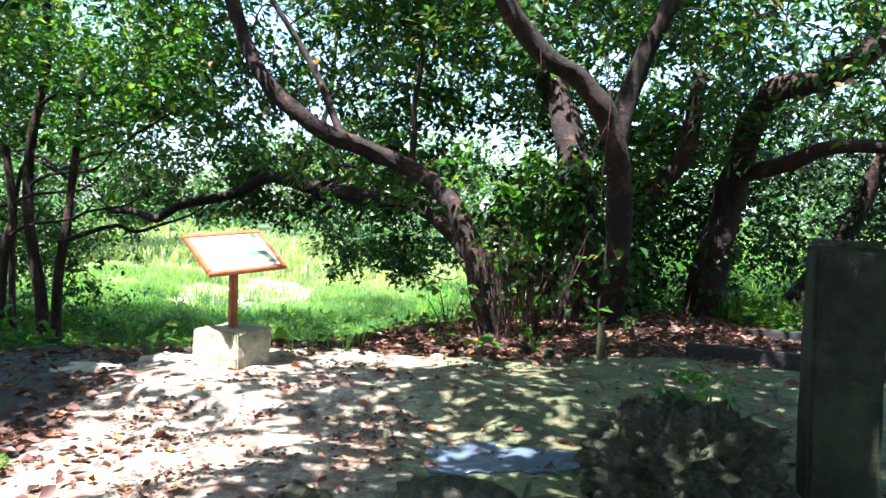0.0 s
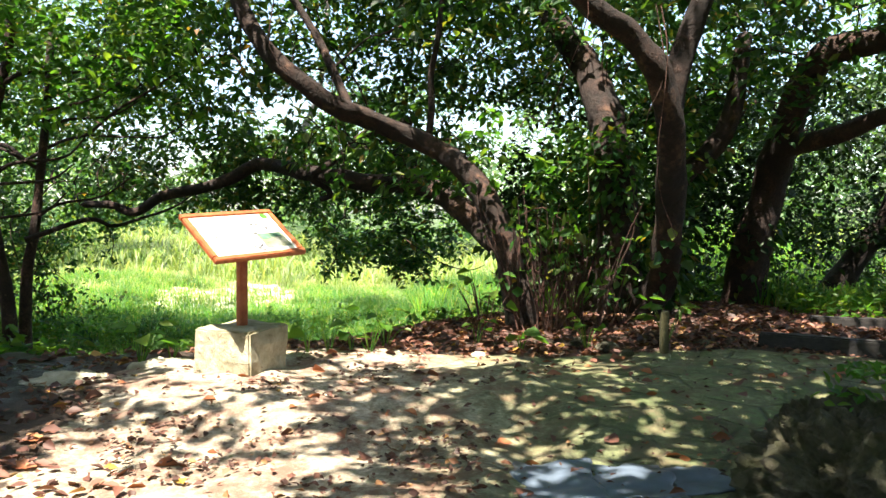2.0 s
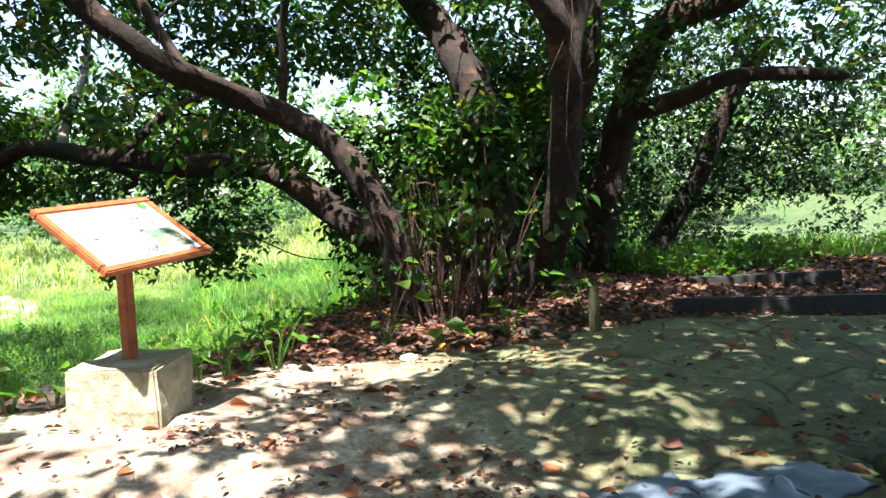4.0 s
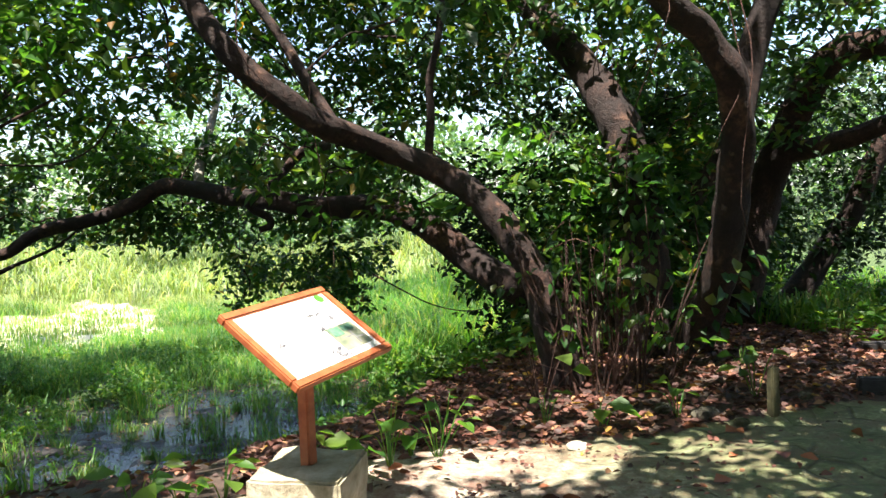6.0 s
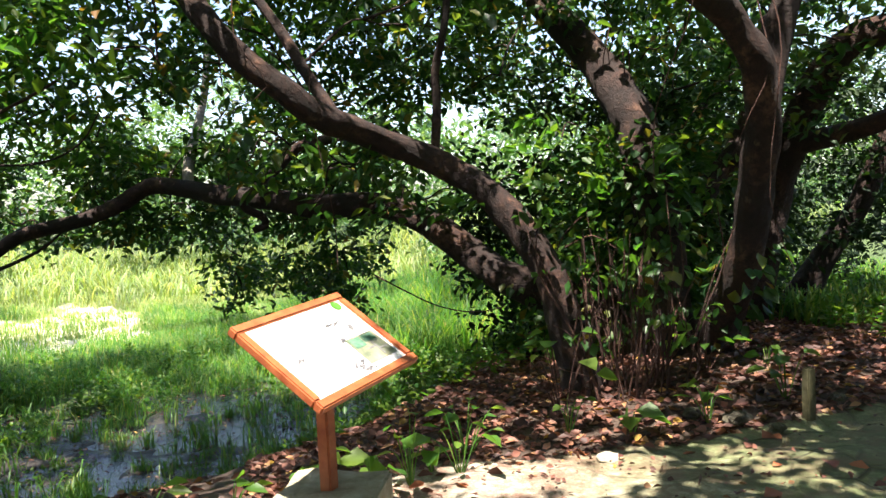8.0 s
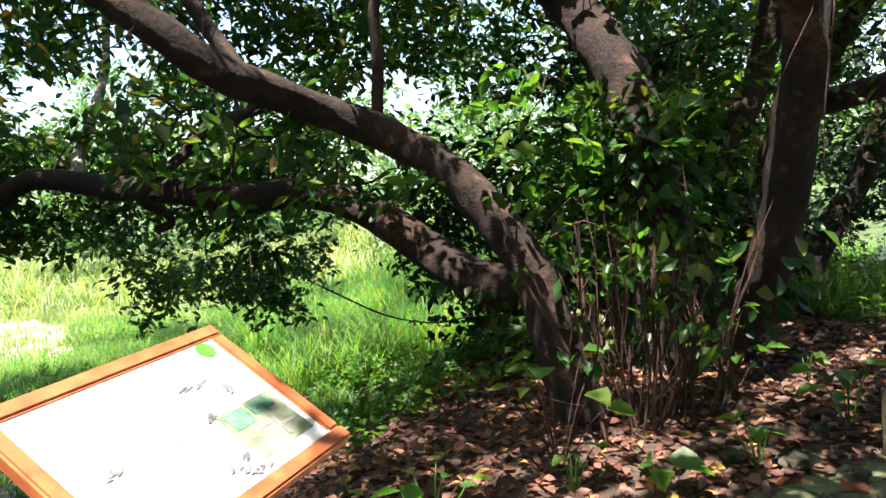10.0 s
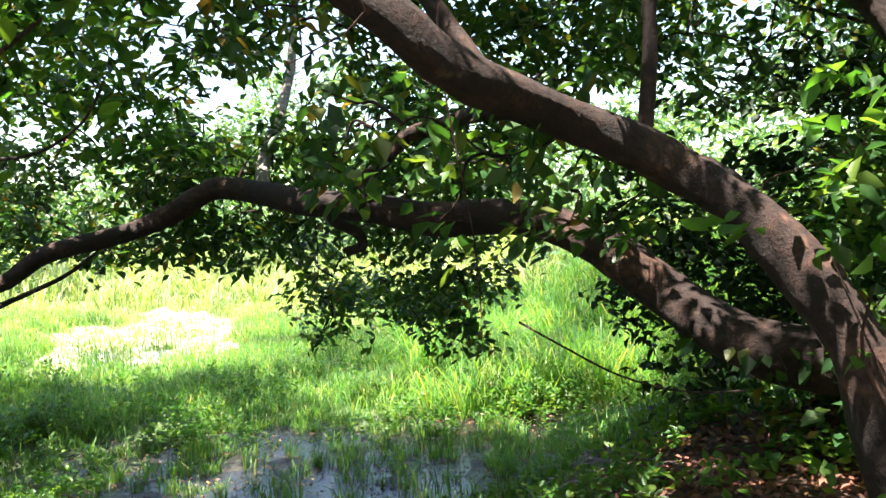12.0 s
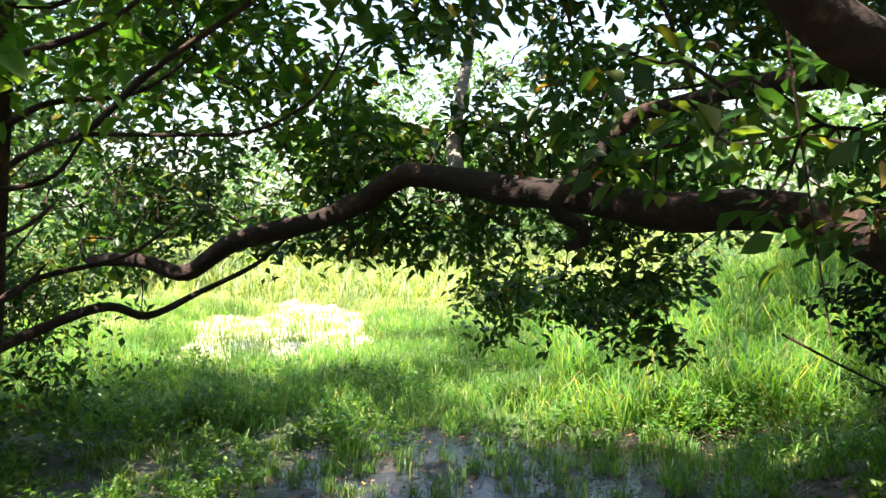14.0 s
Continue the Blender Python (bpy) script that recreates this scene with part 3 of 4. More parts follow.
tube("trunk", LEAN, 0.17, 0.11, M_BARK, tree_lean, rough=0.14, flare=0.6, seed=14)
tree_right = thing("tree", (3.9, 10.6, -0.3), "slanting dark tree beside the great one", "tree")
tube("trunk", RIGHT, 0.22, 0.10, M_BARK_RED, tree_right, rough=0.14, flare=0.6, seed=7)
tube("limb", RIGHT_LIMB, 0.115, 0.06, M_BARK_RED, tree_right, seed=8)
for sd, (pts, r) in enumerate(SAPLINGS, 1):
    pts = [(pts[0][0], pts[0][1], ground_at(pts[0][0], pts[0][1]) - 0.08)] + pts[1:]
    sap = thing("young_tree", pts[0], "slender young tree with reddish bark", "tree", "young trees by the mud")
    tube("trunk", pts, r, r * 0.6, M_BARK_RED, sap, seed=20 + sd, flare=0.4)
    line = catmull(pts, 6)
    for f, side, up in ((0.45, 1, 0.7), (0.6, -1, 0.9), (0.72, 1, 0.5)):
        q = line[int(f * len(line))]
        tube("limb", [tuple(q), tuple(q + (0.35 * side, -0.1, 0.25 * up)), tuple(q + (0.8 * side, -0.15 * sd % 0.4, 0.4 * up)), tuple(q + (1.3 * side, -0.2, 0.75 * up))], r * 0.35, r * 0.12, M_BARK_RED, sap, seed=60 + sd, sides=8)
ltree = thing("tree", SHADED[0], "shaded trunk hung with thin aerial roots", "tree")
tube("trunk", SHADED, 0.04, 0.03, M_CANE, ltree, seed=41, flare=0.5)
over = thing("young_tree", OVER[0], "light-leaved boughs hanging over the bank", "tree")
tube("limb", OVER, 0.024, 0.010, M_BARK_RED, over, seed=42)
tube("limb", [(-4.48, 10.20, 1.99), (-3.91, 10.00, 1.95), (-3.46, 9.80, 1.94), (-3.12, 9.60, 2.07), (-2.94, 9.50, 2.31)], 0.012, 0.006, M_BARK_RED, over, seed=43)
tube("limb", [(-4.31, 9.00, 2.12), (-4.01, 9.00, 2.19), (-3.78, 9.00, 2.27), (-3.54, 9.00, 2.43)], 0.016, 0.008, M_BARK_RED, over, seed=44)
over_to = catmull([(-7.2, 12.6, -1.2), (-7.1, 12.4, 1.0), (-6.6, 12.0, 2.0), OVER[0]], 5)
tube("trunk", [tuple(q) for q in over_to[::3]], 0.06, 0.024, M_BARK_RED, over, seed=45)
# The sun on this limb is put into its pale bark colour.
tube("limb", PALE_LIMB, 0.065, 0.04, M_BARK_SUNLIT, tree, seed=31)[0]["label"] = "upright limb with bark paled as if sunlit"
tube("limb", LEFT_TWIG, 0.035, 0.012, M_BARK, tree, seed=32)
cane = thing("bare_cane", CANE[-1], "thin dark bare cane arching over the grass", "branch")
tube("stem", CANE, 0.009, 0.005, M_BARK, cane, sides=6)

# gaps in the canopy through which the sun falls: x, y, z, radius
SUNNY = [(-1.65, 6.1, 0.9, 0.75), (-1.85, 6.0, 0.2, 0.45), (-2.1, 4.4, 0, 0.68), (-2.6, 3.4, 0.1, 0.28), (-1.9, 3.6, 0, 0.5), (-1.2, 3.9, 0, 0.3), (-1.1, 5.0, 0, 0.3), (-2.0, 5.5, 0, 0.25), (-0.9, 5.8, 0, 0.22), (-1.6, 4.0, 0, 0.5), (-1.5, 5.4, 0, 0.3), (-0.9, 4.6, 0, 0.3),
         (-0.6, 6.9, 0, 0.4), (-0.1, 6.7, 0, 0.25), (0.5, 7.7, 0, 0.25), (2.3, 8.3, 0, 0.3), (3.6, 8.2, 0, 0.3),
         (0.0, 8.7, 1.5, 0.24), (0.3, 8.5, 0.9, 0.2), (-1.54, 8.5, 2.25, 0.3), (-0.7, 8.9, 1.9, 0.26), (-0.23, 10.4, 1.3, 0.3), (0.17, 10.16, 0.97, 0.28), (-3.7, 12.0, 1.4, 0.35), (-1.9, 11.4, 1.6, 0.3), (1.5, 7.6, 2.3, 0.3), (1.75, 8.0, 1.5, 0.22), (1.4, 9.4, 2.3, 0.32), (1.1, 10.1, 3.2, 0.3), (0.85, 7.4, 2.85, 0.3), (-0.6, 17.8, -1.8, 1.15), (0.9, 16.9, -2.1, 0.75), (-5.6, 16.4, -2, 1.0), (-3.8, 15.3, -2.0, 0.6), (-2.2, 19.5, -2, 0.7),
         (1.0, 21, -2, 1.4), (-4.5, 22.5, -2, 1.6), (3.5, 19.5, -1.5, 0.8), (0.8, 8.5, 1.4, 0.45), (2.5, 17.5, -1.8, 0.8), (5.5, 18, -1.5, 0.8), (2.6, 13.5, -1.2, 0.6), (1.2, 14.5, -1.6, 0.5), (4.5, 15.5, -1, 0.7), (-2.6, 12.5, 1.7, 0.25), (-1.2, 11.5, 1.5, 0.3), (-4.1, 12.7, 1.1, 0.25), (1.3, 9.1, 2.3, 0.3), (1.2, 7.2, 2.6, 0.35)]


def open_to_sun(p, seed, keep=0.04, grow=1.0):
    """Drops the leaf sprays that would stand between the sun and the sunny gaps."""
    rng = np.random.default_rng(seed)
    bad = np.zeros(len(p), bool)
    s = np.array(sun_dir)
    for x, y, z, r in SUNNY:
        q = p - s * ((p[:, 2] - z) / s[2])[:, None]
        bad |= (np.hypot(q[:, 0] - x, q[:, 1] - y) < r * grow) & (p[:, 2] > z)
    return p[~bad | (rng.uniform(0, 1, len(p)) < keep)]


def branchlets(points, nodes, parent, name="twig", r0=0.016, reach=2.6, material=M_BARK):
    """Thin branches that grow from the limbs to the leaf sprays, each from the nearest wood."""
    nodes = np.array(nodes)
    dist = np.min(np.linalg.norm(points[:, None, :] - nodes[None, ::2, :], axis=2), axis=1)
    rng = np.random.default_rng(len(points))
    lines, grown = [], nodes
    for k in np.argsort(dist):
        p = points[k]
        d = np.linalg.norm(grown - p, axis=1)
        j = int(np.argmin(d))
        if 0.12 < d[j] < reach:
            q = grown[j]
            m1 = q + (p - q) * 0.35 + rng.normal(0, 0.10, 3) * d[j] + np.array((0, 0, 0.10 * d[j]))
            m2 = q + (p - q) * 0.7 + rng.normal(0, 0.08, 3) * d[j] + np.array((0, 0, 0.08 * d[j]))
            e = p + (p - m2) * 0.4
            r = r0 * (0.45 + 0.55 * min(d[j], 1.5))
            lines.append(([q, m1, m2, e], r, r * 0.35))
            grown = np.vstack([grown, m1, m2, p])
    ob = many_tubes(name, lines, material, parent)
    ob["kind"] = "stuff"
    return ob


def crown(name, pts, per, spread, size, material, parent, seed, droop=0.35):
    ob = leaf_cloud(name, *sprays(pts, per, spread, size, seed), material, parent, seed=seed + 1, droop=droop)
    ob["kind"] = "stuff"
    return ob


wood_nodes = np.vstack([catmull(p, 5) for p in (STEM[9:], STEM_FORK, LOW_LIMB[5:], BACK[5:], NEAR[8:], NEAR_FORK, RIGHT_FORK[3:], HOOK, LEFT_TWIG)])
c = blob_points(2350, [(-5.0, 3.0, 9.5, 13.0, 2.5, 5.0, 1.8), (-6.5, 4.0, 7.2, 13.0, 2.8, 6.5, 4.0), (-6.0, 0.5, 12.2, 15.0, 1.2, 3.2, 2.2), (-3.6, 0.0, 13.0, 16, 0.1, 1.2, 0.5)], 11, 0.75, 0.08, 1.3)
c = open_to_sun(c, 1)
thin = np.random.default_rng(6).uniform(0, 1, len(c))
c = c[(c[:, 0] > -2.4) | (c[:, 2] < 2.2) | (thin > 0.38)]
c = np.vstack([c, open_to_sun(blob_points(420, [(-1.8, 1.6, 10.8, 14.0, 2.6, 5.6, 1)], 13, 0.8, -0.1), 7)])
crown("crown", c, 20, 0.30, 0.125, M_LEAF, tree, 12)
branchlets(c[:1100], wood_nodes, tree)
right_nodes = np.vstack([catmull(p, 5) for p in (RIGHT[3:], RIGHT_LIMB)])
c = open_to_sun(blob_points(600, [(2.2, 8.0, 7.0, 12, 2.0, 6, 2.0)], 15, 0.75, 0.04, 1.3), 2)
crown("crown", c, 20, 0.32, 0.125, M_LEAF, tree_right, 16)
branchlets(c, right_nodes, tree_right, material=M_BARK_RED)
c = blob_points(48, [(-2.0, -0.4, 8.9, 10.2, 1.5, 2.3, 1), (-1.2, 0.2, 9.4, 10.6, 1.3, 2.0, 0.6)], 17, 0.9, -0.3, 1.3)
crown("crown", c, 12, 0.22, 0.13, M_LEAF, tree, 18, 0.5)
branchlets(c, wood_nodes, tree)
c = open_to_sun(blob_points(400, [(0.0, 5.5, 11.5, 16.0, 2.4, 6.5, 1)], 24, 0.7, -0.05), 5)
crown("crown", c, 18, 0.34, 0.14, M_LEAF, tree_right, 25)
# canopy over the path, of trees that stand behind; unseen, added for shade
c = open_to_sun(blob_points(6000, [(-5.5, 6, -6, 6.3, 4.0, 7.5, 3), (-12, -5.5, -5, 6.3, 4.2, 7.5, 2.3)], 21, 0.6, -0.22), 3)
# Extra unseen layers deepen the shade on the right path and left mud.
c = np.vstack([c, open_to_sun(blob_points(1400, [(0.0, 7.0, -3.5, 5.6, 4.6, 6.6, 1)], 23, 0.6, -0.4), 8), open_to_sun(blob_points(1300, [(-8.5, -3.6, 1.0, 6.8, 4.4, 6.2, 1)], 26, 0.6, -0.5), 9)])
canopy = crown("canopy", c, 16, 0.36, 0.17, M_LEAF, None, 22)
tagged(canopy, "unseen leafy canopy arching high over the path", "foliage", kind="stuff")
# thicket behind the trunks, deep shade put into its dark leaf colour
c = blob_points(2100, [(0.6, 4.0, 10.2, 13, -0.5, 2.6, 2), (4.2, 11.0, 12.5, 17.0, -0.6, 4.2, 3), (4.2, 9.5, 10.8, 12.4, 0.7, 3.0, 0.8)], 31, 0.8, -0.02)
thicket = crown("thicket", c, 15, 0.28, 0.12, M_LEAF_SHADED, None, 32)
tagged(thicket, "dense thicket behind the trunks, leaves darkened for shade", "shrubs", kind="stuff")
c = blob_points(1500, [(-14, -5.0, 13.0, 19, 0.9, 6.0, 3), (-13, -7.0, 13.0, 18, -0.9, 0.9, 0.6)], 41, 0.6, 0.03)
wood = crown("young_wood", c, 18, 0.36, 0.13, M_LEAF, None, 42)
tagged(wood, "leafy crowns of the young wood", "foliage", kind="stuff")
sap_nodes = np.vstack([catmull(p, 5)[12:] for p, _ in SAPLINGS])
tagged(branchlets(c[:500], sap_nodes, None, "wood_twigs", 0.02, 2.2, M_BARK_RED), "thin branches of the young wood", "branches", kind="stuff")
# Upper crown, mostly above the view, added to shade the stems and meadow.
c = open_to_sun(blob_points(4300, [(-10, 5, 5.5, 22.5, 6.4, 9.5, 1)], 19, 0.55, -0.15), 4, 0.04, 1.25)
crown("crown", c, 18, 0.36, 0.15, M_LEAF, tree, 20)
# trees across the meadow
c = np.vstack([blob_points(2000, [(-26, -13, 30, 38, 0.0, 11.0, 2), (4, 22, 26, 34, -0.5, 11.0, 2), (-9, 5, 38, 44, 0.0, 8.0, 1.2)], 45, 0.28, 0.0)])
mid = crown("meadow_trees", c, 16, 0.6, 0.28, M_LEAF_HAZED, None, 46)
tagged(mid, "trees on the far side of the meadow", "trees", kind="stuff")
c = blob_points(260, [(-5.6, -2.8, 8.8, 11.5, 2.0, 3.7, 1)], 47, 0.9, -0.1, 1.4)
crown("crown", c, 9, 0.26, 0.14, M_LEAF_LIGHT, over, 48, 0.2)
# Bushes behind the mud, with the same shade-darkened leaf colour.
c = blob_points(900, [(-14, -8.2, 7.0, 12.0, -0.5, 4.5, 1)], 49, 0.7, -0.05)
tagged(crown("thicket", c, 15, 0.3, 0.13, M_LEAF_SHADED, None, 50), "green bushes behind the mud, leaves darkened for shade", "shrubs", kind="stuff")
c = blob_points(1500, [(-16, -7.4, 13.5, 17, -1.2, 5.0, 3), (-12.5, -7.6, 9.5, 13, -0.7, 4.0, 1)], 56, 0.7, -0.1)
tagged(crown("thicket", c, 15, 0.32, 0.14, M_LEAF, None, 57), "dense green thicket among young trees", "shrubs", kind="stuff")
# Unseen woods behind and beside the path, added to hold back sky light.
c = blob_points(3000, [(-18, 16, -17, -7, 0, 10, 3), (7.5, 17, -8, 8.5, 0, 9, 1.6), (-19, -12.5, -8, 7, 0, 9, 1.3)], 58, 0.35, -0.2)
tagged(crown("unseen_woods", c, 14, 0.6, 0.3, M_LEAF_SHADED, None, 59), "unseen woods closing round the clearing, added to dim sky light", "woods", kind="stuff")
# far woods
rng = np.random.default_rng(5)
NF = 8000
a = rng.uniform(0, 2 * np.pi, NF)
r = 44 + 18 * rng.uniform(0, 1, NF) ** 1.5
top = np.array([5.5 + 4.0 * noise.noise(Vector((math.cos(q) * 6, math.sin(q) * 6, 0))) + 1.2 * noise.noise(Vector((math.cos(q) * 25, math.sin(q) * 25, 4))) for q in a])
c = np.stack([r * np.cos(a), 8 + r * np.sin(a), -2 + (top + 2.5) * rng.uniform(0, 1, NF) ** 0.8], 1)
far = crown("far_woods", c, 14, 1.1, 0.55, M_LEAF_HAZED, None, 52)
tagged(far, "woods beyond the meadow, leaves paled for haze and sun", "woods", kind="stuff")


def grass(name, n, x0, x1, y0, y1, h0, h1, width, seed, cut=-0.2, lean=0.5, material=M_GRASS, label="lush green meadow grass", scale=0.7):
    rng = np.random.default_rng(seed)
    x, y = rng.uniform(x0, x1, n), rng.uniform(y0, y1, n)
    m = np.array([noise.noise(Vector((a * scale, b * scale, seed))) for a, b in zip(x, y)])
    k = (m + rng.uniform(-0.15, 0.15, n) > cut) & ((sun_glare_patch(x, y) < rng.uniform(0.1, 1.1, n)) | (h1 < 0.2))
    x, y, m = x[k], y[k], m[k]
    n = len(x)
    z = ground_z(x, y) - 0.03
    h = rng.uniform(h0, h1, n) * (0.75 + 0.6 * np.clip(m + 0.3, 0, 1))
    a = rng.uniform(0, 2 * np.pi, n)
    d = np.stack([np.cos(a), np.sin(a), np.zeros(n)], 1)
    s = np.stack([-np.sin(a), np.cos(a), np.zeros(n)], 1) * (width * rng.uniform(0.7, 1.3, n))[:, None]
    p = np.stack([x, y, z], 1)
    up = np.array((0, 0, 1.0))
    bend = (rng.uniform(0.15, 1.0, n) * lean)[:, None]
    H = h[:, None]
    m1 = p + up * H * 0.55 + d * bend * H * 0.25
    m2 = p + up * H * 0.9 + d * bend * H * 0.65
    tip = p + up * H * (1.0 - 0.35 * bend) + d * bend * H * 1.15
    v = np.stack([p - s, p + s, m1 + s, m1 - s, m2 + s * 0.7, m2 - s * 0.7, tip], 1).reshape(-1, 3)
    i = np.arange(n)[:, None] * 7
    f = np.concatenate([i + np.array([[0, 1, 2, 3]]), i + np.array([[3, 2, 4, 5]]), i + np.array([[5, 4, 6]])], 1).reshape(-1)
    lt = np.tile([4, 4, 3], n)
    return tagged(mesh_object(name, v, f, lt, material), label, "grass", kind="stuff")


def undergrowth(name, n, x0, x1, y0, y1, h, size, material, seed, label, cut=0.0, scale=0.8, per=9, spread=0.13):
    """Low leafy weeds standing on the ground in patches."""
    rng = np.random.default_rng(seed)
    x, y = rng.uniform(x0, x1, n), rng.uniform(y0, y1, n)
    m = np.array([noise.noise(Vector((a * scale, b * scale, seed))) for a, b in zip(x, y)])
    k = m > cut
    x, y, m = x[k], y[k], m[k]
    z = ground_z(x, y) + h * rng.uniform(0.05, 1, len(x)) * np.clip(0.5 + m * 1.4, 0.3, 1.2)
    p, d, ln = sprays(np.stack([x, y, z], 1), per, spread, size, seed + 1)
    d[:, 2] = np.abs(d[:, 2]) + 0.25
    return tagged(leaf_cloud(name, p, d, ln, material, seed=seed + 2, droop=0.15), label, "weeds", kind="stuff")


grass("meadow_grass", 105000, -13, 13, 17.6, 29, 0.22, 0.55, 0.007, 61, -0.3, 1.0)
grass("meadow_grass", 26000, -30, 24, 31, 47, 0.45, 1.15, 0.022, 62, -0.35, 1.1, material=M_GRASS_SUNLIT, label="meadow grass coloured pale for full sun")
grass("meadow_grass", 15000, -11, -2.5, 21.0, 33, 0.05, 0.15, 0.012, 67, -0.6, 1.0, material=M_GRASS_SUNLIT, label="short grass coloured pale for glaring sun")
grass("meadow_grass", 34000, -14, 3.0, 24.3, 34, 0.15, 0.45, 0.010, 66, -0.1, 1.0, material=M_GRASS_SUNLIT, label="meadow grass coloured pale for full sun")
grass("tall_grass", 26000, -0.8, 10, 17.3, 26, 0.55, 1.3, 0.010, 63, -0.12, 1.2, label="tall arching clumps of meadow grass")
grass("bank_grass", 22000, -9, 9, 11.5, 18, 0.12, 0.42, 0.008, 64, 0.40, 0.9, scale=1.3, label="thin grass tufts on the wet bank")
grass("bank_grass", 9000, 3.5, 11, 9.5, 16, 0.15, 0.4, 0.010, 65, -0.1, 0.9, label="grass beyond the leaf mound")
undergrowth("meadow_weeds", 5200, -8, 8, 16.6, 21, 0.55, 0.085, M_LEAF_LIGHT, 71, "leafy weeds at the foot of the bank", 0.08)
undergrowth("bank_weeds", 1500, -12, -6.9, 13, 18, 0.8, 0.10, M_LEAF_LIGHT, 75, "leafy green bushes beside the puddles", -0.1)
undergrowth("bank_weeds", 3000, -13, -5.6, 8.6, 13.2, 0.8, 0.10, M_LEAF_LIGHT, 74, "bright green undergrowth among young trees", -0.1)
undergrowth("bank_weeds", 700, -6.8, -3.8, 7.3, 9.4, 0.4, 0.12, M_LEAF_LIGHT, 91, "broad-leaved weeds along the muddy edge", -0.15, 0.9, 5, 0.16)
undergrowth("bank_weeds", 500, -1.6, 1.4, 9.0, 13.5, 0.2, 0.08, M_LEAF_LIGHT, 77, "green weeds down the bank", 0.0)
undergrowth("bank_weeds", 700, 3.5, 9, 8.8, 13, 0.35, 0.10, M_LEAF_LIGHT, 79, "green weeds beyond the leaf mound", 0.0)

# ---- leaf litter ----


def litter(n, x0, x1, y0, y1, size, seed, rule, parent=None):
    rng = np.random.default_rng(seed)
    x, y = rng.uniform(x0, x1, n), rng.uniform(y0, y1, n)
    k = rule(x, y, rng.uniform(0, 1, n))
    x, y = x[k], y[k]
    n = len(x)
    z = np.maximum(ground_at(x, y), WATER_Z) + rng.uniform(0.006, 0.028, n)
    a = rng.uniform(0, 2 * np.pi, n)
    d = np.stack([np.cos(a), np.sin(a), rng.normal(0, 0.22, n)], 1)
    return leaf_cloud("leaf_litter", np.stack([x, y, z], 1), d, size * rng.uniform(0.5, 1.35, n), M_LITTER, parent, 0.6, seed, 0.0)


def ground_noise(x, y):
    return np.array([noise.noise(Vector((a * 1.3, b * 1.3, 11))) for a, b in zip(x, y)])


def on_mound(x, y, u):
    s = y - np.interp(x, EDGE_X, EDGE_Y)
    return (path_mask(x, y) < 0.6) & (s < 2.2) & (u < np.clip(1.0 - 0.35 * s, 0.05, 1))


tagged(litter(30000, -2.0, 7.0, 6.3, 12, 0.074, 81, on_mound), "brown fallen leaves heaped below the tree", "leaf litter", kind="stuff")
tagged(litter(5200, -7.5, -2.2, 1.5, 8.5, 0.085, 82, lambda x, y, u: (path_mask(x, y) < 0.5) & (u < 0.6)), "fallen leaves on dark mud", "leaf litter", kind="stuff")
tagged(litter(26000, -2.8, 4.5, 1.0, 7.2, 0.040, 83, lambda x, y, u: u < 0.05 + 0.08 * (ground_noise(x, y) > 0.1) + 0.25 * (x > 0.9) * (y < 5.2) + 0.7 * smooth(0.5, -0.5, x) * smooth(-0.05, 0.25, ground_noise(x * 1.6 + 4, y * 1.6))), "scattered dry leaves on the path", "leaf litter", kind="stuff")
tagged(litter(12000, -8, 4, 11.6, 17.8, 0.05, 84, lambda x, y, u: u < 0.55 + 0.5 * ground_noise(x, y)), "fallen leaves on the wet mud", "leaf litter", kind="stuff")
undergrowth("bank_weeds", 1700, 0.8, 6.5, 11.0, 16.0, 0.35, 0.085, M_LEAF_LIGHT, 86, "leafy weeds on the shaded bank", -0.12)
undergrowth("bank_weeds", 900, -7.5, -4.2, 13.5, 18.0, 0.3, 0.085, M_LEAF_LIGHT, 89, "leafy weeds beside the puddles", 0.16)


def tufts(n, x0, x1, y0, y1, seed, blades=36):
    """Single tufts of grass standing in the mud."""
    rng = np.random.default_rng(seed)
    cx, cy = rng.uniform(x0, x1, n), rng.uniform(y0, y1, n)
    k = n * blades
    x = np.repeat(cx, blades) + rng.normal(0, 0.06, k)
    y = np.repeat(cy, blades) + rng.normal(0, 0.06, k)
    size = np.repeat(rng.uniform(0.5, 1.2, n), blades)
    z = ground_z(x, y) - 0.05
    a = rng.uniform(0, 2 * np.pi, k)
    d = np.stack([np.cos(a), np.sin(a), np.zeros(k)], 1)
    s = np.stack([-np.sin(a), np.cos(a), np.zeros(k)], 1) * 0.006
    p, up = np.stack([x, y, z], 1), np.array((0, 0, 1.0))
    H = (size * rng.uniform(0.18, 0.42, k))[:, None]
    bend = rng.uniform(0.2, 0.9, (k, 1))
    m1 = p + up * H * 0.6 + d * bend * H * 0.3
    tip = p + up * H * (1 - 0.3 * bend) + d * bend * H
    v = np.stack([p - s, p + s, m1 + s, m1 - s, tip], 1).reshape(-1, 3)
    j = np.arange(k)[:, None] * 5
    f = np.concatenate([j + np.array([[0, 1, 2, 3]]), j + np.array([[3, 2, 4]])], 1).reshape(-1)
    return tagged(mesh_object("grass_tufts", v, f, np.tile([4, 3], k), M_GRASS), "separate grass tufts in the mud", "grass", kind="stuff")


tufts(360, -7.5, 3.5, 11.8, 17.8, 87)
undergrowth("path_weeds", 170, -3.7, -2.15, 3.05, 3.95, 0.16, 0.075, M_LEAF_LIGHT, 204, "low bright green weeds beside the path", -0.25, 1.5, 5, 0.09)
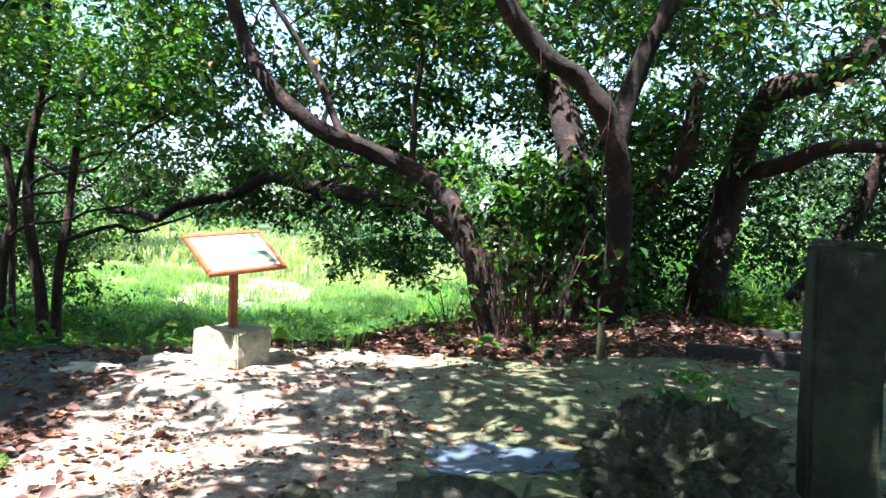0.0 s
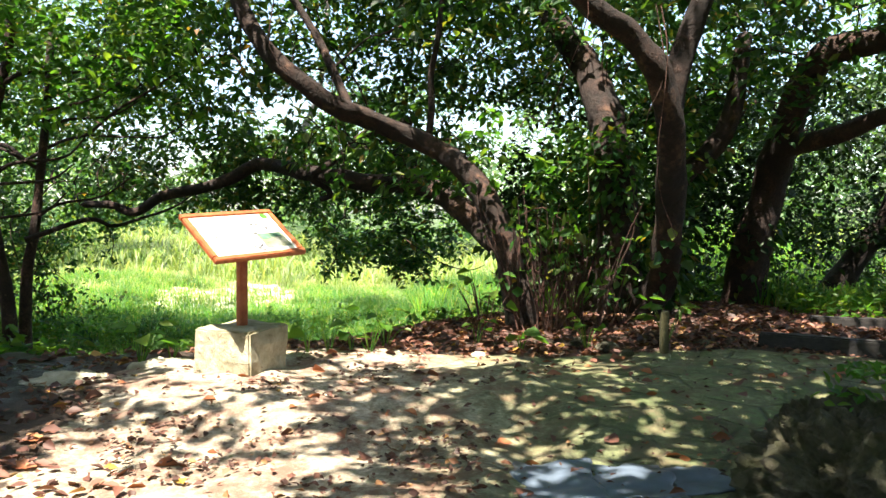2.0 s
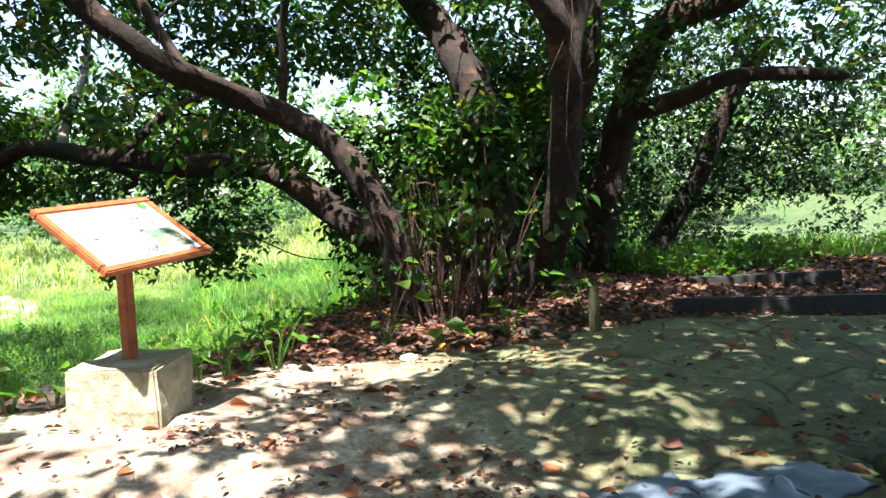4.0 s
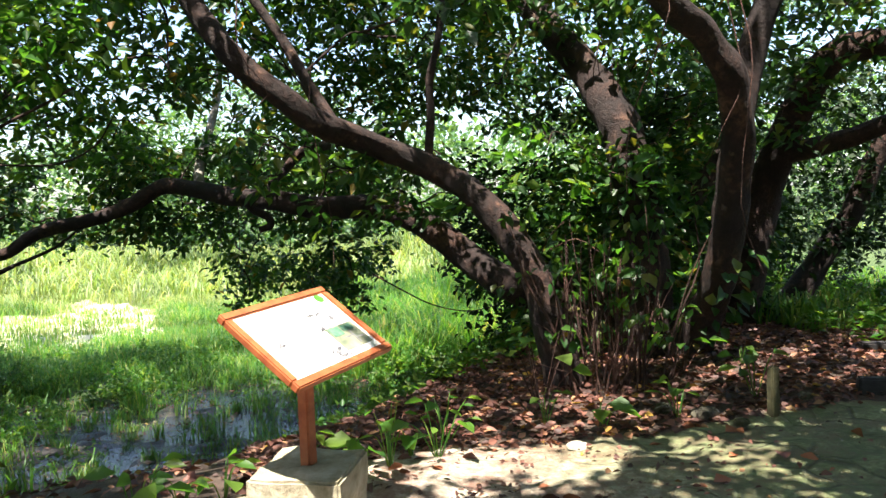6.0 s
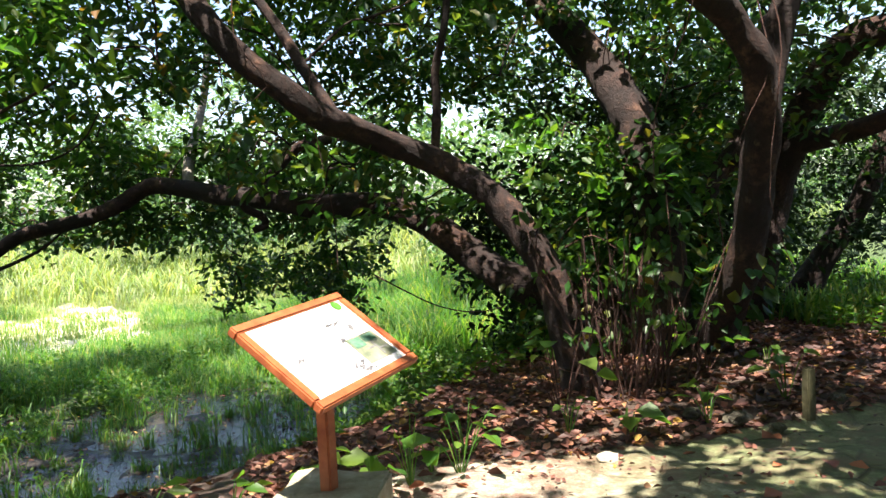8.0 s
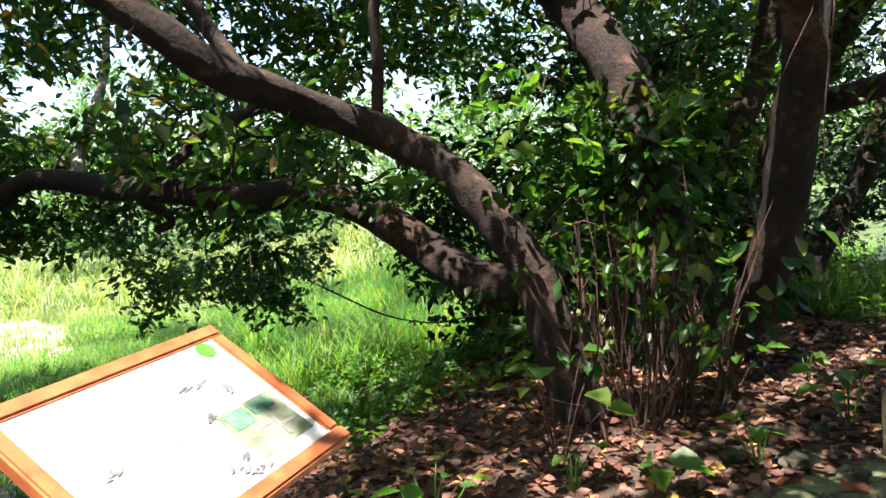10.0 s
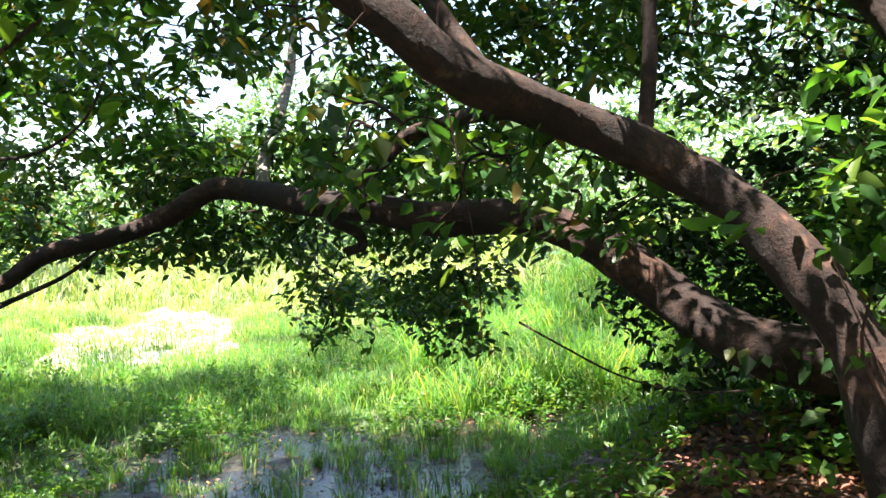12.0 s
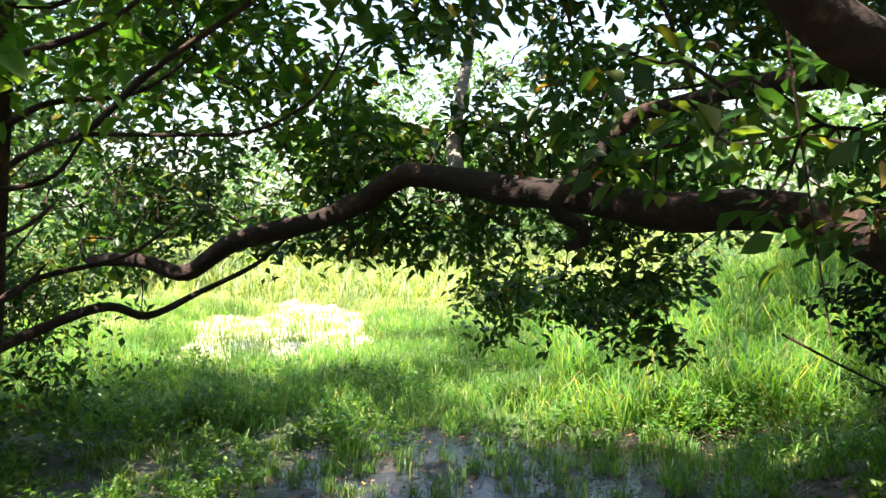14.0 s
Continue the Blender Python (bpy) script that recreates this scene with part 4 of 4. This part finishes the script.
tagged(litter(700, -3.1, -1.5, 3.0, 4.7, 0.075, 207, lambda x, y, u: u < 0.9 - 0.75 * np.clip((x + 2.5) / 0.9, 0, 1)), "red-brown fallen leaves along the path's edge", "leaf litter", kind="stuff")

# ---- rocks, posts and planks ----


def rock(name, at, size, seed, material, label, pits=0.10, detail=4, category="rock", group=""):
    bm = bmesh.new()
    bmesh.ops.create_icosphere(bm, subdivisions=detail, radius=1)
    o = Vector((seed * 3.7, seed * 1.3, 0))
    for v in bm.verts:
        n = v.co.normalized()
        h = 1.06 + 0.28 * noise.noise(n * 1.4 + o) + 0.22 * noise.noise(n * 3.3 + o) - pits * (1.5 - 4.5 * abs(noise.noise(n * 5 + o))) * 0.6 - pits * 1.6 * abs(noise.noise(n * 11 + o)) - pits * 1.2 * abs(noise.noise(n * 24 + o))
        h += pits * 0.9 * noise.noise(n * 5 + o * 2) + pits * 0.5 * noise.noise(n * 13 + o)
        v.co = Vector((n.x * size[0], n.y * size[1], n.z * size[2])) * h
    for f in bm.faces:
        f.smooth = True
    bmesh.ops.transform(bm, matrix=Matrix.Translation(at), verts=bm.verts)
    ob = part(name, bm, material)
    return tagged(ob, label, category, group)


rock("boulder", (1.33, 3.95, 0.02), (0.47, 0.40, 0.34), 1, M_ROCK, "pitted dark coral boulder beside the path", 0.10, 6)
rock("rock", (0.17, 3.55, -0.08), (0.34, 0.22, 0.15), 2, M_ROCK, "low pitted mossy rock beside the path", 0.07, 4, group="rocks by the path")
rock("rock", (-0.48, 3.48, -0.10), (0.19, 0.16, 0.14), 3, M_ROCK, "small pitted mossy rock beside the path", 0.07, 4, group="rocks by the path")
rock("rock", (0.74, 3.5, -0.12), (0.26, 0.2, 0.12), 4, M_ROCK, "low pitted mossy rock beside the path", 0.07, 4, group="rocks by the path")
rock("rock", (-2.22, 6.42, -0.02), (0.24, 0.13, 0.09), 5, M_LIME, "pale limestone lump at the bank edge", 0.08, 4, group="limestone lumps")
rock("rock", (-2.75, 6.15, -0.06), (0.3, 0.16, 0.09), 6, M_LIME, "pale limestone lump at the bank edge", 0.08, 4, group="limestone lumps")
rock("rock", (-0.75, 7.1, -0.02), (0.14, 0.10, 0.05), 7, M_LIME, "pale limestone lump at the bank edge", 0.08, 3, group="limestone lumps")
rock("rock", (0.0, 6.95, 0.0), (0.07, 0.06, 0.04), 8, M_LIME, "pale limestone lump at the bank edge", 0.08, 3, group="limestone lumps")
rock("rock", (-3.6, 7.0, -0.25), (0.55, 0.35, 0.2), 9, M_STONE, "dark muddy rock in wet ground", 0.1, 4, group="muddy rocks")
rock("rock", (-4.6, 6.6, -0.3), (0.45, 0.3, 0.2), 10, M_STONE, "dark muddy rock in wet ground", 0.1, 4, group="muddy rocks")
for k, (x, y, s) in enumerate(((1.05, 7.25, 0.09), (0.85, 7.45, 0.07), (1.9, 7.35, 0.08), (1.15, 7.0, 0.05), (2.6, 7.6, 0.07))):
    rock("rock", (x, y, 0.03), (s, s * 0.8, s * 0.55), 12 + k, M_ROCK, "small stone among fallen leaves", 0.08, 3, group="small stones")


def stone_post():
    ob = thing("stone_post", (2.13, 4.03, 0.0), "dark mossy square stone post beside the path", "post")
    bm = bmesh.new()
    box(bm, (-0.165, -0.16, -0.25), (0.165, 0.16, 1.19), 0.02)
    bmesh.ops.subdivide_edges(bm, edges=[e for e in bm.edges if e.calc_length() > 0.2], cuts=7, use_grid_fill=True)
    rough_up(bm, 0.010, 5, 2)
    rough_up(bm, 0.006, 22, 5)
    bmesh.ops.transform(bm, matrix=Matrix.Translation((2.13, 4.03, 0)) @ Matrix.Rotation(radians(-14), 4, "Z"), verts=bm.verts)
    part("shaft", bm, M_STONE, ob)
    bm = bmesh.new()
    box(bm, (-0.15, -0.145, 1.18), (0.15, 0.145, 1.215), 0.015)
    bmesh.ops.subdivide_edges(bm, edges=[e for e in bm.edges if e.calc_length() > 0.2], cuts=5, use_grid_fill=True)
    rough_up(bm, 0.02, 12, 3)
    bmesh.ops.transform(bm, matrix=Matrix.Translation((2.13, 4.03, 0)) @ Matrix.Rotation(radians(-14), 4, "Z"), verts=bm.verts)
    part("worn_top", bm, M_ROCK, ob, "rough broken pale top")


stone_post()
bm = bmesh.new()
box(bm, (1.44, 7.09, -0.2), (1.50, 7.15, 0.345), 0.008)
bmesh.ops.subdivide_edges(bm, edges=[e for e in bm.edges if e.calc_length() > 0.1], cuts=4, use_grid_fill=True)
rough_up(bm, 0.008, 12)
tagged(part("wooden_stake", bm, M_STAKE), "short mossy wooden stake at the path edge", "stake")
for x, y, turn, length, z, lab in ((3.24, 6.84, -28, 2.1, ground_at(2.4, 7.1) + 0.055, "dark weathered timber edging the path"), (3.95, 8.15, -16, 1.5, ground_at(3.2, 8.2) + 0.0, "dark weathered timber beyond the path edge")):
    bm = bmesh.new()
    box(bm, (-length / 2, -0.05, -0.12), (length / 2, 0.05, 0.07), 0.012)
    bmesh.ops.subdivide_edges(bm, edges=[e for e in bm.edges if e.calc_length() > 0.5], cuts=14)
    rough_up(bm, 0.012, 8, x)
    bmesh.ops.transform(bm, matrix=Matrix.Translation((x, y, z)) @ Matrix.Rotation(radians(turn), 4, "Z"), verts=bm.verts)
    tagged(part("timber", bm, M_PLANK), lab, "timber", "path timbers")


def sheet(at, sx, sy, seed):
    """A crumpled flat sheet half covered with earth."""
    bm = bmesh.new()
    bmesh.ops.create_grid(bm, x_segments=22, y_segments=14, size=1)
    for v in list(bm.verts):
        r = max(abs(v.co.x), abs(v.co.y))
        e = 1 + 0.35 * noise.noise(Vector((v.co.x * 2, v.co.y * 2, seed))) * r
        x, y = at[0] + v.co.x * sx * e, at[1] + v.co.y * sy * e
        v.co = Vector((x, y, ground_at(x, y) + 0.012 + 0.006 * noise.noise(Vector((x * 5, y * 5, seed))) + 0.004 * noise.noise(Vector((x * 14, y * 14, seed)))))
    ex = bmesh.ops.extrude_face_region(bm, geom=bm.faces[:])
    for v in ex["geom"]:
        if isinstance(v, bmesh.types.BMVert):
            v.co.z -= 0.012
    bmesh.ops.recalc_face_normals(bm, faces=bm.faces)
    for f in bm.faces:
        f.smooth = True
    tagged(part("ground_sheet", bm, M_TARP), "crumpled blue-grey sheet half buried in earth", "sheet", "buried sheets")


sheet((0.22, 4.50), 0.18, 0.28, 1)
sheet((0.56, 4.44), 0.17, 0.24, 2)
sheet((0.86, 4.46), 0.13, 0.17, 3)
sheet((1.75, 4.28), 0.22, 0.10, 4)

# ---- shrub at the foot of the leaning stem ----


def build_shrub():
    ob = thing("shrub", (0.7, 8.0, 0.0), "many-caned shrub with sparse broad leaves", "shrub")
    rng = np.random.default_rng(91)
    lines, tips = [], []
    for k in range(30):
        a, r = rng.uniform(0, 2 * np.pi), rng.uniform(0.05, 0.42)
        bx, by = 0.74 + r * math.cos(a) * 1.25, 8.0 + r * math.sin(a) * 0.6
        h = rng.uniform(0.5, 1.45)
        lx, ly = rng.normal(0, 0.10) + (bx - 0.72) * 0.35, rng.normal(0, 0.08)
        p0 = np.array((bx, by, ground_z(bx, by) - 0.05))
        p3 = p0 + np.array((lx * 1.8, ly * 1.8, h))
        p1 = p0 + (p3 - p0) * 0.35 + rng.normal(0, 0.035, 3)
        p2 = p0 + (p3 - p0) * 0.7 + rng.normal(0, 0.05, 3)
        rad = rng.uniform(0.005, 0.014)
        lines.append(([p0, p1, p2, p3], rad, rad * 0.4))
        tips += [p3, p2]
        for _ in range(2):
            q = p2 + rng.normal(0, 0.18, 3) + np.array((0, 0, 0.2))
            lines.append(([p1, (p1 + q) / 2 + rng.normal(0, 0.03, 3), q], rad * 0.5, rad * 0.25))
            tips.append(q)
    ob2 = many_tubes("cane", lines, M_CANE, ob, 6)
    ob2["kind"] = "stuff"
    c = np.array(tips)
    c = c[c[:, 2] > 0.35]
    crown("leaf_tuft", c[::5], 3, 0.12, 0.12, M_LEAF_LIGHT, ob, 92, 0.6)
    crown("leaf_tuft", c[1::5], 4, 0.14, 0.11, M_LEAF, ob, 94, 0.5)


build_shrub()

# bright young shoots over the stem, creepers on the trunks
c = np.array([(0.25, 8.3, 1.65)]) + np.random.default_rng(3).normal(0, 1, (11, 3)) * np.array((0.32, 0.25, 0.22))
ob = crown("young_shoot", c, 9, 0.12, 0.12, M_LEAF_LIGHT, tree, 96, 0.2)
c = blob_points(17, [(0.3, 1.9, 8.2, 9.2, 0.9, 2.1, 1)], 95, 1.2, -0.2)
branchlets(c, catmull(STEM[3:8], 5), tree, "twig", 0.008, 1.2, M_CANE)
crown("young_shoot", c, 7, 0.16, 0.105, M_LEAF_LIGHT, tree, 93, 0.3)
rng = np.random.default_rng(97)
pts, outs = [], []
for line, rad, n, top in ((BACK[:4], 0.21, 480, 1.0), (NEAR[:7], 0.17, 110, 0.6), (LOW_LIMB[:3], 0.2, 150, 1.0), (RIGHT_FORK[:3], 0.14, 160, 1.0), (RIGHT[:3], 0.19, 160, 0.8)):
    cc = catmull(line, 8)
    i = rng.integers(0, max(2, int(len(cc) * top)), n)
    d = rng.normal(0, 1, (n, 3)) * np.array((1, 1, 0.2))
    d /= np.linalg.norm(d, axis=1)[:, None]
    pts.append(cc[i] + d * rad * rng.uniform(0.9, 1.5, (n, 1)))
    outs.append(d + np.array((0, 0, -0.4)))
creeper = leaf_cloud("creeper", np.vstack(pts), np.vstack(outs), 0.12 * rng.uniform(0.6, 1.3, sum(len(p) for p in pts)), M_LEAF, tree, 0.7, 98)
creeper["kind"] = "stuff"
c = blob_points(240, [(0.6, 2.6, 9.0, 10.2, 0.1, 2.1, 1)], 99, 0.9, -0.1)
crown("creeper", c, 14, 0.22, 0.12, M_LEAF, tree, 100)
# hanging vines
rng = np.random.default_rng(101)
lines = []
for line, n in ((STEM[9:15], 2), (BACK[4:7], 5), (NEAR[7:11], 3), (LOW_LIMB[5:9], 1)):
    cc = catmull(line, 8)
    for i in rng.integers(0, len(cc), n):
        p = cc[i] + np.array((rng.normal(0, 0.08), rng.normal(0, 0.08), 0.0))
        h = rng.uniform(0.5, 1.5)
        lines.append(([p + (0, 0, 0.5), p + rng.normal(0, 0.06, 3), p + (rng.normal(0, 0.1), rng.normal(0, 0.1), -h * 0.6), p + (rng.normal(0, 0.15), rng.normal(0, 0.1), -h)], 0.006, 0.003))
for _ in range(14):
    p = np.array(SHADED[4]) + (rng.normal(0, 0.25), rng.normal(0, 0.25), 0.3)
    h = rng.uniform(1.0, 2.2)
    lines.append(([p, p + (rng.normal(0, 0.08), 0, -h * 0.4), p + (rng.normal(0, 0.12), 0, -h * 0.75), p + (rng.normal(0, 0.16), 0, -h)], 0.007, 0.003))
many_tubes("vine", lines, M_CANE, tree)["kind"] = "stuff"

# ---- seedlings and low plants ----


def seedling(at, n, size, seed, label, material=M_LEAF_LIGHT, h=0.16):
    rng = np.random.default_rng(seed)
    ob = thing("seedling", at, label, "plant", "seedlings")
    stems, pos, out = [], [], []
    for k in range(n):
        a = rng.uniform(0, 2 * np.pi)
        r = rng.uniform(0.3, 1) * h * 0.7
        tip = np.array(at) + (r * math.cos(a), r * math.sin(a), h * rng.uniform(0.6, 1.2))
        stems.append(([np.array(at) - (0, 0, 0.05), np.array(at) * 0.4 + tip * 0.6 + (0, 0, 0.02), tip], 0.004, 0.003))
        pos.append(tip)
        out.append((math.cos(a), math.sin(a), 0.15))
    many_tubes("stem", stems, M_CANE if h > 0.32 else M_GRASS, ob)["kind"] = "stuff"
    leaf_cloud("leaves", np.array(pos), np.array(out), size * rng.uniform(0.7, 1.2, n), material, ob, 0.66, seed, 0.2)["kind"] = "stuff"


for k, (x, y) in enumerate(((-2.25, 6.62), (-2.05, 6.72), (-2.45, 6.55), (-1.15, 6.9), (-1.0, 7.05), (-1.3, 6.85), (-0.75, 7.25), (-0.85, 7.0), (0.35, 7.35), (0.0, 7.5), (0.9, 7.35), (1.6, 7.5), (1.9, 8.1), (-1.6, 7.0))):
    seedling((x, y, ground_at(x, y)), 5 + k % 4, 0.10 + 0.03 * (k % 3), 110 + k, "bright green seedling among fallen leaves", h=0.14 + 0.05 * (k % 4))
for k, (x, y) in enumerate(((-2.55, 3.35), (-2.75, 3.6), (-2.95, 3.3), (-3.1, 3.75), (-2.5, 3.05), (-3.4, 3.4), (-2.85, 3.05))):
    seedling((x, y, ground_at(x, y)), 16, 0.075, 140 + k, "low bright green leafy plant beside the path", h=0.2)
for k, (x, y) in enumerate(((-4.2, 8.0), (-4.9, 8.2), (-5.6, 8.0), (-4.5, 7.5), (-3.9, 8.4), (-5.2, 8.8))):
    seedling((x, y, ground_at(x, y)), 9, 0.15, 160 + k, "broad-leaved green plant on the muddy edge", M_LEAF, h=0.3)
for k, (x, y, h) in enumerate(((0.08, 7.80, 0.50), (1.40, 8.15, 0.36))):
    seedling((x, y, ground_at(x, y)), 12 - 4 * k, 0.14, 190 + k, "leafy shoot with large drooping green leaves", h=h)
c = np.array([(1.45, 4.05, 0.47)]) + np.random.default_rng(7).normal(0, 1, (14, 3)) * np.array((0.16, 0.12, 0.05))
fern = crown("rock_fern", c, 7, 0.07, 0.06, M_LEAF_LIGHT, None, 180, -0.2)
tagged(fern, "small green ferns growing on the boulder", "fern", kind="stuff")

# ---- single fallen leaves ----
rng = np.random.default_rng(200)
kinds = []
for k in range(6):
    o = leaf_cloud("fallen_leaf", np.zeros((1, 3)), np.array([(1.0, 0, 0.05)]), np.array([0.13]), M_LITTER, ground, 0.5 + 0.06 * k, 300 + k, 0.0)
    kinds.append(o.data)
    bpy.data.objects.remove(o)
M_RED = leaf_material("dry_red_leaf", [(0.0, (0.22, 0.05, 0.03)), (0.5, (0.36, 0.10, 0.05)), (1.0, (0.45, 0.28, 0.08))], 0.12, 0.55, 1.0)
for k in range(6):
    d = kinds[k].copy()
    d.materials[0] = M_RED
    kinds.append(d)
for k in range(220):
    x, y = rng.uniform(-2.8, 3.4), rng.uniform(2.6, 7.4)
    o = new("fallen_leaf", kinds[int(rng.integers(0, 12))])
    o.parent = ground
    s = rng.uniform(0.4, 0.95)
    o.matrix_basis = Matrix.Translation((x, y, ground_at(x, y) + 0.008)) @ Matrix.Rotation(rng.uniform(0, 6.28), 4, "Z") @ Matrix.Rotation(rng.normal(0, 0.15), 4, "X") @ Matrix.Scale(s, 4)
